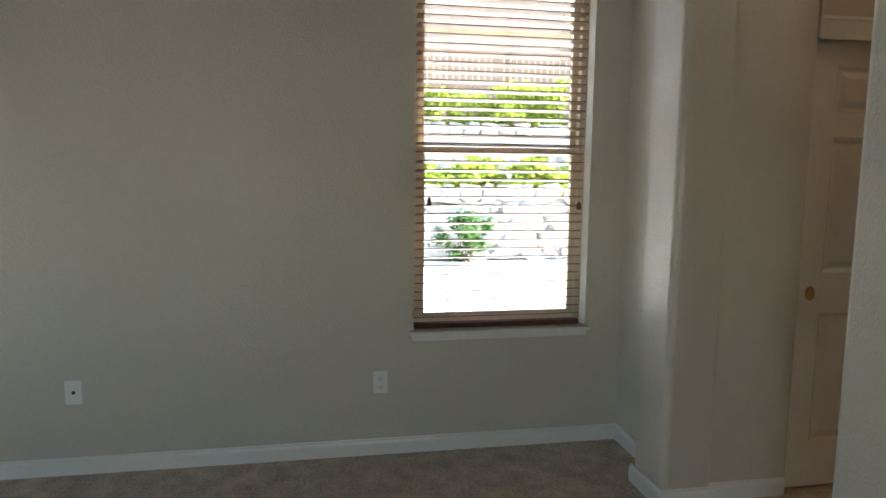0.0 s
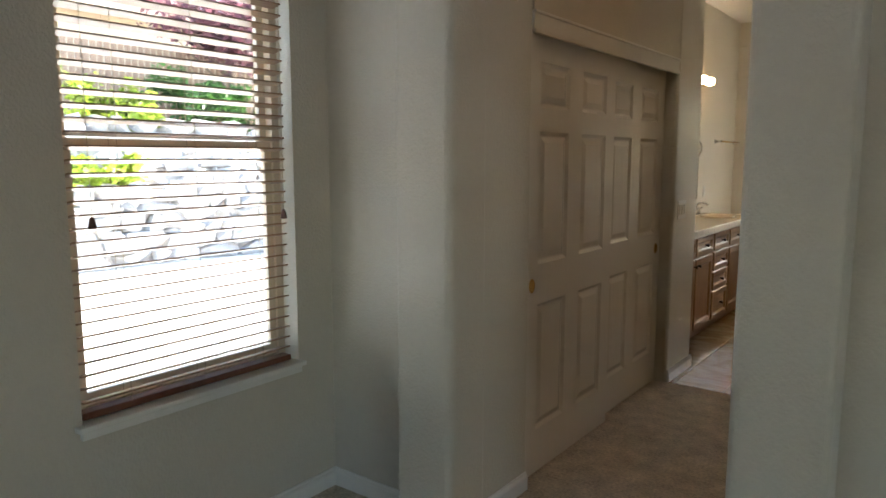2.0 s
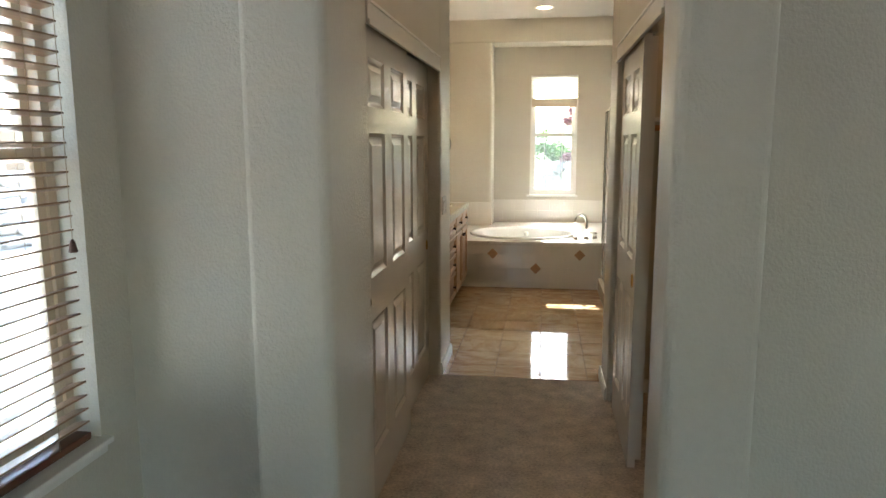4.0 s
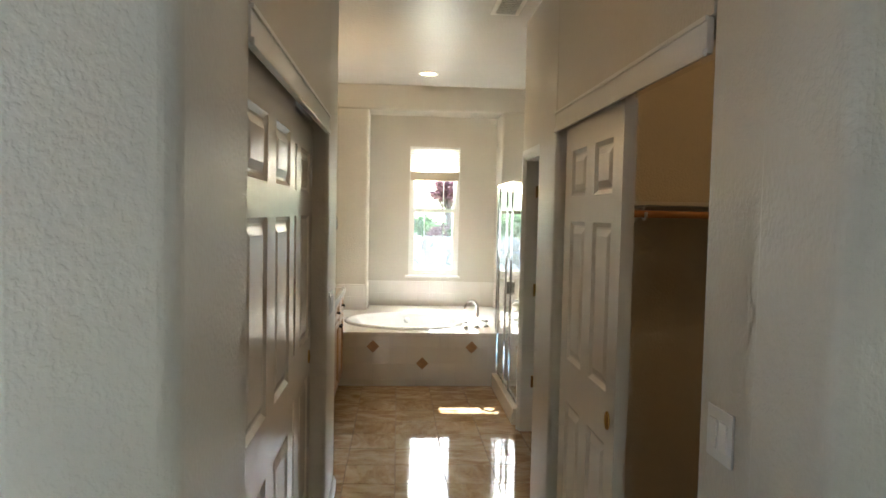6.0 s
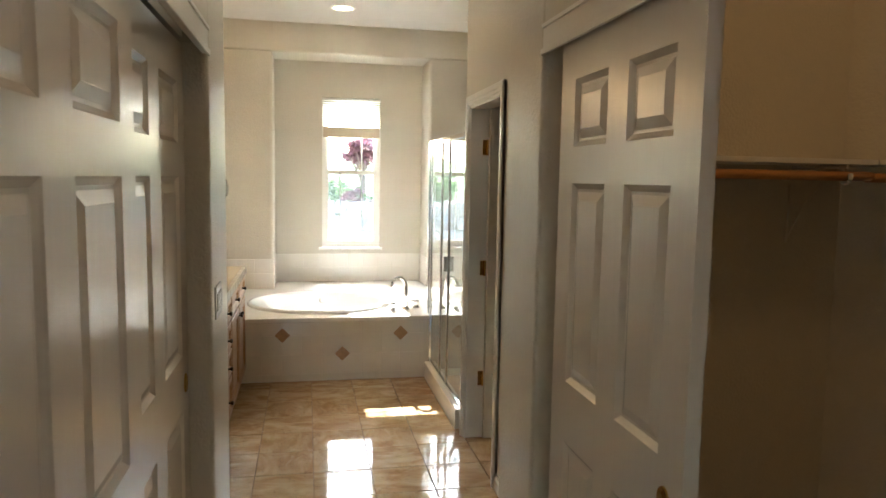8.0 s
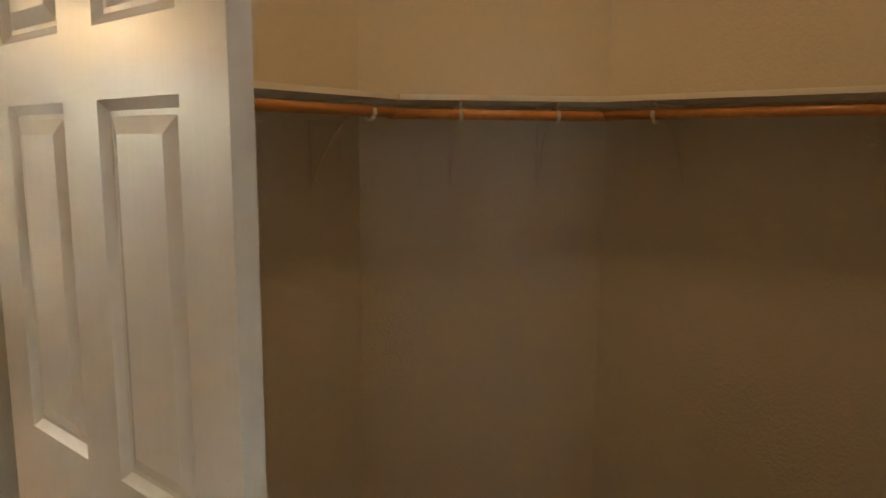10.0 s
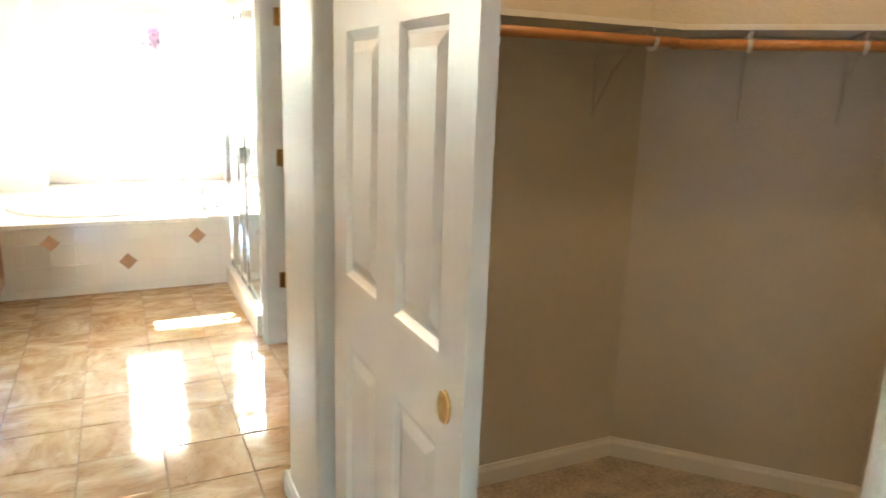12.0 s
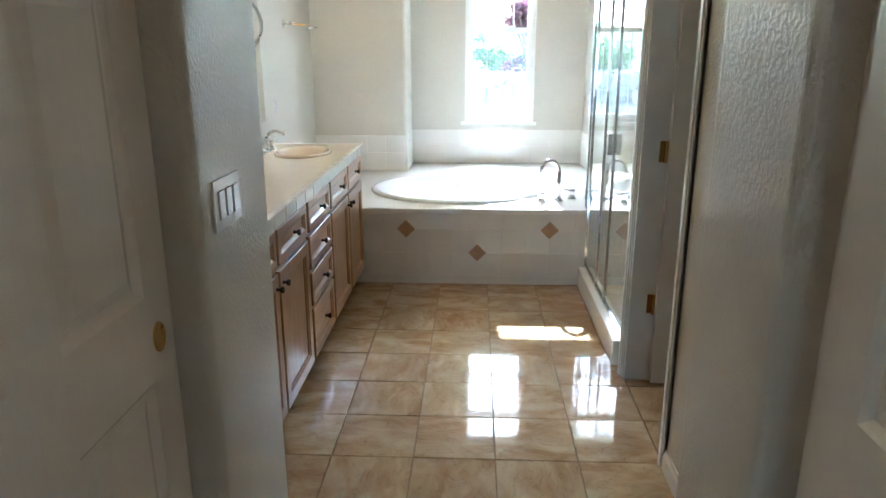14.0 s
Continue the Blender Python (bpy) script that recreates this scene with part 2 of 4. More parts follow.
LEAF_GREEN = leaf_material("green_leaves", (0.07, 0.17, 0.035))
LEAF_PLUM = leaf_material("plum_leaves", (0.17, 0.065, 0.085))
GRASS = material("lawn_green", (0.10, 0.17, 0.04), rough=0.9, spread=0.35, scale=2, fine=70, bump=0.9, distance=0.03)
LAMP_WARM = glowing("warm_lamp", (1.0, 0.58, 0.26), 1.27)
# warm fill for the hall, glowing from an assumed dome
HALL_FILL = glowing("hall_fill", (1.0, 0.60, 0.31), 0.72)
CAN_LENS = glowing("can_lens", (1.0, 0.78, 0.5), 3.0)
BULB = glowing("warm_bulb", (1.0, 0.66, 0.34), 3.0)


# ---- building helpers ----
def base_of(ob):
    p = Vector((0, 0, 0))
    while ob is not None:
        p += ob.location
        ob = ob.parent
    return p


def part(name, bm, mat, parent=None, label="", smooth=False):
    """Link a bmesh, given in world metres, as one mesh object under its thing."""
    bmesh.ops.recalc_face_normals(bm, faces=bm.faces)
    p = base_of(parent)
    if p.length:
        bmesh.ops.translate(bm, verts=bm.verts, vec=-p)
    me = bpy.data.meshes.new(name)
    bm.to_mesh(me)
    bm.free()
    me.materials.append(mat)
    if smooth:
        me.shade_smooth()
    ob = new(name, me)
    ob.parent = parent
    if label:
        ob["label"] = label
    return ob


def thing(name, at, label, category, group="", kind=""):
    ob = new(name)
    ob.location = at
    ob.empty_display_size = 0.1
    return tagged(ob, label, category, group, kind)


def box(bm, x0, x1, y0, y1, z0, z1, bevel=0.0):
    vs = [bm.verts.new((x, y, z)) for x in (x0, x1) for y in (y0, y1) for z in (z0, z1)]
    fs = [bm.faces.new([vs[i] for i in q]) for q in ((0, 1, 3, 2), (4, 6, 7, 5), (0, 4, 5, 1), (2, 3, 7, 6), (0, 2, 6, 4), (1, 5, 7, 3))]
    if bevel:
        es = list({e for f in fs for e in f.edges})
        bmesh.ops.bevel(bm, geom=es, offset=bevel, segments=2, profile=0.6, affect="EDGES")
    return bm


def boxed(*dims, bevel=0.0):
    return box(bmesh.new(), *dims, bevel=bevel)


def rounded(points, steps=5):
    """Points (x, y, radius) of a plan; corners with a radius become arcs."""
    out = []
    n = len(points)
    for i, (x, y, r) in enumerate(points):
        if r <= 0:
            out.append((x, y))
            continue
        c = Vector((x, y))
        a = (Vector(points[i - 1][:2]) - c).normalized()
        b = (Vector(points[(i + 1) % n][:2]) - c).normalized()
        for k in range(steps + 1):
            s = k / steps
            p, q = c + a * r, c + b * r
            out.append(tuple((1 - s) ** 2 * p + 2 * s * (1 - s) * (c * 0.75 + (p + q) * 0.125) + s * s * q))
    return out


def prism(bm, outline, z0, z1):
    low = [bm.verts.new((x, y, z0)) for x, y in outline]
    top = [bm.verts.new((x, y, z1)) for x, y in outline]
    n = len(outline)
    for i in range(n):
        bm.faces.new((low[i], low[(i + 1) % n], top[(i + 1) % n], top[i]))
    bm.faces.new(low[::-1])
    bm.faces.new(top)
    return bm


def tube(bm, path, radius, sides=10, closed=False):
    """A round tube along points."""
    pts = [Vector(p) for p in path]
    n, rings = len(pts), []
    for i, p in enumerate(pts):
        if closed:
            d = pts[(i + 1) % n] - pts[i - 1]
        else:
            d = pts[min(i + 1, n - 1)] - pts[max(i - 1, 0)]
        d.normalize()
        u = d.cross(Vector((0, 0, 1)) if abs(d.z) < 0.9 else Vector((1, 0, 0))).normalized()
        v = d.cross(u)
        r = radius[i] if isinstance(radius, (list, tuple)) else radius
        rings.append([bm.verts.new(p + u * r * math.cos(a) + v * r * math.sin(a)) for a in (2 * math.pi * k / sides for k in range(sides))])
    for i in range(n if closed else n - 1):
        a, b = rings[i], rings[(i + 1) % n]
        for k in range(sides):
            bm.faces.new((a[k], a[(k + 1) % sides], b[(k + 1) % sides], b[k]))
    if not closed:
        bm.faces.new(rings[0][::-1])
        bm.faces.new(rings[-1])
    return bm


def lathe(bm, centre, axis, profile, sides=20):
    """A turned shape: profile of (distance along axis, radius)."""
    c, d = Vector(centre), Vector(axis).normalized()
    u = d.cross(Vector((0, 0, 1)) if abs(d.z) < 0.9 else Vector((1, 0, 0))).normalized()
    v = d.cross(u)
    rings = [[bm.verts.new(c + d * h + (u * math.cos(a) + v * math.sin(a)) * max(r, 1e-4)) for a in (2 * math.pi * k / sides for k in range(sides))] for h, r in profile]
    for a, b in zip(rings, rings[1:]):
        for k in range(sides):
            bm.faces.new((a[k], a[(k + 1) % sides], b[(k + 1) % sides], b[k]))
    bm.faces.new(rings[0][::-1])
    bm.faces.new(rings[-1])
    return bm


def structure(name, bm, mat, label, category, smooth=False):
    ob = part(name, bm, mat, None, "", smooth)
    return tagged(ob, label, category, "", "structure")


# ---- large structure ----
H = 3.07      # ceiling
XL, XR = 0.157, 1.227      # hall walls
YT = -2.93    # where carpet meets tile

# bedroom
w = bmesh.new()
box(w, -0.74, -0.57, -9.6, -6.395, 0, H)
box(w, -0.74, -0.57, -5.485, -5.0, 0, H)
box(w, -0.74, -0.57, -6.395, -5.485, 0, 0.612)
box(w, -0.74, -0.57, -6.395, -5.485, 2.42, H)
structure("wall_west", w, WALL, "greige textured drywall around a tall bedroom window", "wall")
# Added opening, out of view: lets skylight onto the walls by the hall mouth.
w = bmesh.new()
box(w, -0.74, -0.2, -9.75, -9.6, 0, H)
box(w, 0.25, 5.35, -9.75, -9.6, 0, H)
box(w, -0.2, 0.25, -9.75, -9.6, 1.75, H)
box(w, -0.2, 0.25, -9.75, -9.6, 0, 0.75)
structure("wall_south", w, WALL, "greige bedroom wall with an added, unseen opening to let daylight in", "wall")
# Another added opening, out of view: brightens the west wall from across the room.
w = bmesh.new()
box(w, 5.2, 5.35, -9.6, -8.5, 0, H)
box(w, 5.2, 5.35, -7.35, -5.16, 0, H)
box(w, 5.2, 5.35, -8.5, -7.35, 1.8, H)
box(w, 5.2, 5.35, -8.5, -7.35, 0, 0.3)
structure("wall_east", w, WALL, "greige bedroom wall with an added, unseen opening to let daylight in", "wall")

left = rounded([(-0.57, -5.285, 0), (-0.075, -5.285, 0), (-0.075, -5.425, 0.022), (0.19, -5.425, 0.03), (0.19, -5.19, 0.022),
                (XL, -5.19, 0), (XL, -4.795, 0.02), (0.02, -4.795, 0), (-0.57, -4.795, 0)])
structure("wall_hall_entry_left", prism(bmesh.new(), left, 0, H), WALL, "greige drywall with a bullnose pilaster at the hall mouth", "wall")
right = rounded([(XR, -4.858, 0.02), (XR, -5.20, 0), (1.166, -5.20, 0.022), (1.166, -5.465, 0.03), (1.42, -5.465, 0.022), (1.42, -5.285, 0),
                 (5.2, -5.285, 0), (5.2, -5.16, 0), (1.342, -5.16, 0), (1.342, -4.858, 0)])
structure("wall_hall_entry_right", prism(bmesh.new(), right, 0, H), WALL, "greige drywall with a bullnose pilaster at the hall mouth", "wall")

# hall walls, with the two closet openings
w = bmesh.new()
box(w, 0.02, XL, -4.795, -2.95, 2.10, H)
structure("wall_hall_left_header", w, WALL, "greige drywall above the closed sliding closet doors", "wall")
far_left = rounded([(XL, -2.95, 0.02), (XL, -2.46, 0.022), (-0.615, -2.46, 0), (-0.615, -2.58, 0), (0.02, -2.58, 0), (0.02, -2.95, 0)])
structure("wall_hall_left_end", prism(bmesh.new(), far_left, 0, H), WALL, "greige textured drywall end with bullnose corners", "wall")
w = boxed(XR, 1.342, -4.858, -3.28, 2.10, H)
structure("wall_hall_right_header", w, WALL, "greige drywall above the open closet doorway", "wall")
far_right = rounded([(XR, -3.28, 0.02), (1.342, -3.28, 0), (1.342, -2.965, 0), (1.565, -2.965, 0), (1.565, -2.025, 0), (1.45, -2.025, 0),
                     (1.45, -2.85, 0), (XR, -2.85, 0.05)])
structure("wall_hall_right_end", prism(bmesh.new(), far_right, 0, H), WALL, "greige textured drywall corner at the bathroom", "wall")

# closet behind the hall's open sliding door
structure("wall_closet_far", boxed(1.335, 2.53, -3.085, -2.965, 0, H), WALL, "beige closet end wall", "wall")
structure("wall_closet_diagonal", prism(bmesh.new(), [(2.52, -3.085), (3.15, -3.735), (3.29, -3.735), (3.29, -2.965), (2.53, -2.965)], 0, H), WALL,
          "beige closet wall cut across the corner", "wall")
structure("wall_closet_side", boxed(3.15, 3.29, -5.16, -3.735, 0, H), WALL, "beige closet side wall", "wall")
structure("wall_closet_left_back", boxed(-0.74, -0.615, -5.0, -2.46, 0, H), WALL, "plain wall behind the closed closet", "wall")

# bathroom
w = bmesh.new()
box(w, -0.74, -0.615, -2.46, 1.62, 0, H)
structure("wall_bath_west", w, WALL, "greige bathroom wall behind the vanity", "wall")
w = bmesh.new()
box(w, 1.45, 1.565, -2.025, -1.345, 2.045, H)
box(w, 1.45, 1.565, -1.345, -1.21, 0, H)
structure("wall_bath_doorway", w, WALL, "greige bathroom wall over the toilet room doorway", "wall")
structure("wall_toilet_room", boxed(1.565, 2.5, -1.345, -1.21, 0, H), WALL, "greige wall between shower and toilet room", "wall")
structure("wall_bath_east", boxed(2.5, 2.65, -2.965, 1.58, 0, H), WALL, "greige outer bathroom wall", "wall")
NL, NR, NY, NB = 0.16, 1.69, 1.49, 1.95
NICHE = "greige wall with a bullnose niche over the tub"
structure("wall_bath_north_left", prism(bmesh.new(), rounded([(-0.74, NY, 0), (NL, NY, 0.025), (NL, NB, 0), (0.05, NB, 0), (0.05, 1.62, 0), (-0.74, 1.62, 0)]), 0, 2.79), WALL, NICHE, "wall")
structure("wall_bath_north_right", prism(bmesh.new(), rounded([(2.65, NY, 0), (NR, NY, 0.025), (NR, NB, 0), (1.8, NB, 0), (1.8, 1.62, 0), (2.65, 1.62, 0)]), 0, 2.79), WALL, NICHE, "wall")
w = bmesh.new()
box(w, -0.74, 2.65, NY, NB, 2.79, H)
bmesh.ops.bevel(w, geom=[e for e in w.edges if all(v.co.z < 2.8 and v.co.y < 1.6 for v in e.verts)], offset=0.022, segments=4, profile=0.5, affect="EDGES")
structure("wall_bath_north_lintel", w, WALL, "greige bullnose lintel over the tub niche", "wall")
WX0, WX1, WZ0, WZ1 = 0.64, 1.25, 0.865, 2.43
w = bmesh.new()
box(w, 0.05, WX0, NB, 2.10, 0, H)
box(w, WX1, 1.8, NB, 2.10, 0, H)
box(w, WX0, WX1, NB, 2.10, 0, WZ0)
box(w, WX0, WX1, NB, 2.10, WZ1, H)
structure("wall_bath_niche", w, WALL, "greige niche wall with a narrow window over the tub", "wall")

structure("ceiling", boxed(-0.74, 5.35, -9.75, 2.10, H, H + 0.15), CEILING, "white textured drywall ceiling", "ceiling")
structure("floor_carpet", boxed(-0.74, 5.35, -9.75, YT, -0.12, 0.0), CARPET, "beige cut-pile carpet with trodden patches", "carpet")
floor_bath = structure("floor_bath", boxed(-0.74, 2.65, YT, 2.10, -0.12, -0.006), GROUT, "polished tan marble-look tile floor with dark grout", "tile floor")


# ---- baseboards and casings ----
def baseboard(p, q, name="baseboard", h=0.082, t=0.014):
    """A moulded skirting board from p to q; the wall lies to its left."""
    a, b = Vector((*p, 0)), Vector((*q, 0))
    d = (b - a).normalized()
    n = Vector((d.y, -d.x, 0))
    prof = [(0, 0), (t, 0), (t, h * 0.72), (t * 0.8, h * 0.80), (t * 0.55, h * 0.86), (t * 0.45, h), (0, h)]
    bm = bmesh.new()
    ends = [[bm.verts.new(c + n * o + Vector((0, 0, z))) for o, z in prof] for c in (a, b)]
    k = len(prof)
    for i in range(k):
        bm.faces.new((ends[0][i], ends[0][(i + 1) % k], ends[1][(i + 1) % k], ends[1][i]))
    bm.faces.new(ends[0])
    bm.faces.new(ends[1][::-1])
    return structure(name, bm, TRIM, "white painted baseboard along the wall", "baseboard")


for p, q in [((-0.57, -9.6), (-0.57, -5.285)), ((-0.57, -5.285), (-0.075, -5.285)), ((-0.089, -5.425), (0.204, -5.425)), ((0.19, -5.4248), (0.19, -5.176)),
             ((XL, -5.19), (XL, -4.81)), ((XL, -2.935), (XL, -2.45)), ((-0.0, -2.46), (-0.05, -2.46)),
             ((1.152, -5.465), (1.434, -5.465)), ((1.166, -5.186), (1.166, -5.4648)), ((1.42, -5.285), (5.2, -5.285)), ((XR, -4.873), (XR, -5.20)),
             ((XR, -2.84), (XR, -3.265)), ((1.45, -2.85), (XR - 0.01, -2.85)), ((1.45, -2.075), (1.45, -2.85)),
             ((1.342, -3.085), (2.52, -3.085)), ((2.52, -3.085), (3.15, -3.735)), ((3.15, -3.735), (3.15, -5.16)), ((3.15, -5.16), (1.335, -5.16)),
             ((2.5, -1.345), (1.565, -1.345))]:
    baseboard(p, q)


def casing(xw, y0, y1, ztop, side):
    """Moulded door casing on the wall plane x = xw round the opening y0..y1; side: which way it faces."""
    t = thing("door_casing", (xw, (y0 + y1) / 2, 0), "white moulded casing round the toilet room doorway", "door casing", "", "structure")
    cw = 0.062
    steps = [(0.0, cw, 0.010), (0.012, cw, 0.016), (0.03, cw - 0.008, 0.021)]
    for name, kind in (("upright", 0), ("upright", 1), ("head", 2)):
        bm = bmesh.new()
        for a, b, d in steps:
            x0, x1 = sorted((xw, xw + side * d))
            if kind == 0:
                box(bm, x0, x1, y0 - b, y0 - a + 0.0, 0, ztop + a)
            elif kind == 1:
                box(bm, x0, x1, y1 + a, y1 + b, 0, ztop + a)
            else:
                box(bm, x0, x1, y0 - b, y1 + b, ztop + a, ztop + b)
        part(name, bm, TRIM, t)
    return t


casing(1.45, -2.025, -1.345, 2.04, -1)
jb = bmesh.new()
box(jb, 1.447, 1.568, -1.36, -1.343, 0, 2.043)
box(jb, 1.447, 1.568, -2.027, -2.01, 0, 2.043)
box(jb, 1.447, 1.568, -2.01, -1.36, 2.028, 2.043)
structure("door_frame_1", jb, TRIM, "white painted jamb of the toilet room door", "door frame")


# ---- doors ----
def panel_face(bm, axis_face, side, a0, a1, z0, z1, depth):
    """Sloped moulding round a sunk panel and its raised field, on the plane x = axis_face."""
    def rect(x, i, j, k, l):
        return [bm.verts.new((x, y, z)) for y, z in ((i, k), (j, k), (j, l), (i, l))]
    f, d = axis_face, -side
    levels = [(f, 0.0), (f + d * 0.004, 0.005), (f + d * depth, 0.016), (f + d * depth, 0.024), (f + d * 0.002, 0.05), (f + d * 0.002, 0.0505)]
    rings = [rect(x, a0 + i, a1 - i, z0 + i, z1 - i) for x, i in levels]
    for p, q in zip(rings, rings[1:]):
        for k in range(4):
            bm.faces.new((p[k], p[(k + 1) % 4], q[(k + 1) % 4], q[k]))
    bm.faces.new(rings[-1])


def six_panel_door(name, xf, side, y0, y1, z0, z1, label, category="door", group="", pulls=(), ws=0.11, wm=0.14):
    """A moulded six-panel slab; its seen face lies at x = xf and looks along side."""
    t = thing(name, (xf, (y0 + y1) / 2, z0), label, category, group)
    th = 0.035
    mid = (y0 + y1) / 2
    cols = [(y0 + ws, mid - wm / 2), (mid + wm / 2, y1 - ws)]
    rows = [(z0 + 0.21, z0 + 0.81), (z0 + 0.995, z0 + 1.59), (z0 + 1.695, z0 + 1.89)]
    back = xf - side * th
    body = bmesh.new()
    ys = [y0, cols[0][0], cols[0][1], cols[1][0], cols[1][1], y1]
    zs = [z0] + [v for r in rows for v in r] + [z1]
    grid = {(i, j): body.verts.new((xf, y, z)) for i, y in enumerate(ys) for j, z in enumerate(zs)}
    for i in range(5):
        for j in range(7):
            if not (i in (1, 3) and j in (1, 3, 5)):
                body.faces.new((grid[i, j], grid[i + 1, j], grid[i + 1, j + 1], grid[i, j + 1]))
    bk = [body.verts.new((back, y, z)) for y, z in ((y0, z0), (y1, z0), (y1, z1), (y0, z1))]
    body.faces.new(bk)
    rim = [[grid[i, 0] for i in range(6)], [grid[5, j] for j in range(8)], [grid[i, 7] for i in range(5, -1, -1)], [grid[0, j] for j in range(7, -1, -1)]]
    for k in range(4):
        body.faces.new([*rim[k], bk[(k + 1) % 4], bk[k]])
    part("slab", body, DOOR, t)
    for a0, a1 in cols:
        for b0, b1 in rows:
            pb = bmesh.new()
            panel_face(pb, xf, side, a0, a1, b0, b1, 0.011)
            part("raised_panel", pb, DOOR, t)
    for py, pz in pulls:
        pb = bmesh.new()
        lathe(pb, (xf, py, pz), (side, 0, 0), [(-0.001, 0.0245), (0.003, 0.0243), (0.0046, 0.0236), (0.005, 0.0228), (0.0044, 0.0218), (0.0024, 0.0185), (0.0012, 0.0135), (0.0006, 0.007), (0.0004, 0.0008)], 24)
        for v in pb.verts:
            v.co.z = pz + (v.co.z - pz) * 1.35
        part("finger_pull", pb, BRASS, t, "polished brass oval finger pull", True)
    return t


SLIDE = "sliding closet doors"
six_panel_door("sliding_door", 0.124, 1, -4.778, -3.855, 0.012, 2.035, "white six-panel sliding closet door, closed, above carpet", "sliding door", SLIDE, [(-4.722, 0.915)])
six_panel_door("sliding_door", 0.078, 1, -3.885, -2.962, 0.012, 2.035, "white six-panel sliding closet door, closed behind its twin", "sliding door", SLIDE, [(-3.032, 0.907)])
six_panel_door("sliding_door", 1.247, -1, -4.181, -3.40, 0.012, 2.035, "white six-panel sliding closet door, slid open", "sliding door", SLIDE, [(-4.108, 0.915)], 0.108, 0.115)
six_panel_door("sliding_door", 1.2875, -1, -4.09, -3.31, 0.012, 2.035, "white six-panel sliding closet door stacked behind its twin", "sliding door", SLIDE, (), 0.108, 0.115)


def slide_header(name, x0, x1, y0, y1, side):
    """White fascia that hides the track, with a small moulding along its foot."""
    t = thing(name, ((x0 + x1) / 2, (y0 + y1) / 2, 2.0), "white painted track fascia over the sliding doors", "door header", "", "structure")
    part("fascia", boxed(x0, x1, y0, y1, 2.012, 2.098, bevel=0.003), TRIM, t)
    xe = x1 if side > 0 else x0
    part("moulding", boxed(*sorted((xe - side * 0.003, xe + side * 0.008)), y0, y1, 2.004, 2.024, bevel=0.003), TRIM, t)
    part("top_bead", boxed(*sorted((xe - side * 0.003, xe + side * 0.006)), y0, y1, 2.088, 2.101, bevel=0.002), TRIM, t)
    part("track", boxed(*sorted((xe - side * 0.02, xe - side * 0.11)), y0, y1, 2.045, 2.075), CHROME, t)


slide_header("door_header_1", 0.138, 0.159, -4.793, -2.953, 1)
slide_header("door_header_2", 1.221, 1.239, -4.84, -3.283, -1)

# toilet room door, swung open on its far jamb
wc = thing("door_1", (1.56, -1.38, 0.012), "white painted toilet room door, open on brass hinges", "door", "", "structure")
wb = bmesh.new()
box(wb, 1.552, 2.20, -1.418, -1.383, 0.012, 2.025, bevel=0.002)
part("slab", wb, DOOR, wc)
for hz in (0.38, 1.07, 1.80):
    hb = bmesh.new()
    box(hb, 1.522, 1.546, -1.364, -1.358, hz - 0.045, hz + 0.045)
    tube(hb, [(1.549, -1.372, hz - 0.047), (1.549, -1.372, hz + 0.047)], 0.008, 8)
    part("hinge", hb, BRASS, wc, "brass butt hinge")


# ---- bedroom: window, blind, outlets ----
def sash_window(name, plane, across, z0, z1, horizontal, mat, muntins, label, split):
    """A single-hung vinyl window. horizontal: 'y' for a west window (plane is x), 'x' for a north window (plane is y)."""
    a0, a1 = across
    mid = (a0 + a1) / 2
    at = (plane, mid, z0) if horizontal == "y" else (mid, plane, z0)
    t = thing(name, at, label, "window", "", "structure")

    def bar(bm, a, b, lo, hi, d0, d1):
        if horizontal == "y":
            box(bm, plane - d1, plane - d0, a, b, lo, hi)
        else:
            box(bm, a, b, plane + d0, plane + d1, lo, hi)
        return bm
    f = 0.035
    for n, q in (("frame_side", (a0, a0 + f, z0, z1)), ("frame_side", (a1 - f, a1, z0, z1)), ("frame_head", (a0 + f, a1 - f, z1 - f, z1)), ("frame_foot", (a0 + f, a1 - f, z0, z0 + f))):
        part(n, bar(bmesh.new(), *q, 0.0, 0.07), mat, t)
    for n, lo, hi, d in (("upper_sash", split - 0.02, z1 - f, 0.04), ("lower_sash", z0 + f, split + 0.02, 0.012)):
        s = bmesh.new()
        bar(s, a0 + f, a0 + f + 0.032, lo, hi, d, d + 0.026)
        bar(s, a1 - f - 0.032, a1 - f, lo, hi, d, d + 0.026)
        bar(s, a0 + f + 0.032, a1 - f - 0.032, lo, lo + 0.04, d, d + 0.026)
        bar(s, a0 + f + 0.032, a1 - f - 0.032, hi - 0.035, hi, d, d + 0.026)
        so = part(n, s, mat, t)
        for m_ in muntins:
            part("muntin", bar(bmesh.new(), m_ - 0.006, m_ + 0.006, lo + 0.04, hi - 0.035, d + 0.004, d + 0.012), mat, so)
        g = part("pane", bar(bmesh.new(), a0 + f + 0.03, a1 - f - 0.03, lo + 0.038, hi - 0.033, d + 0.0135, d + 0.0175), GLASS, so, "clear glass pane")
        g.visible_shadow = False
    return t


BW0, BW1 = -6.395, -5.485
sash_window("window_1", -0.655, (BW0, BW1), 0.625, 2.42, "y", VINYL, (), "almond vinyl single-hung bedroom window", 1.53)
sl = thing("window_sill_1", (-0.6, -5.95, 0.612), "white painted wooden stool and apron under the bedroom window", "window sill", "", "structure")
part("stool", boxed(-0.735, -0.535, BW0 - 0.025, BW1 + 0.015, 0.612, 0.632, bevel=0.005), TRIM, sl)
part("apron", boxed(-0.57, -0.553, BW0 - 0.01, BW1 + 0.005, 0.582, 0.612, bevel=0.004), TRIM, sl)

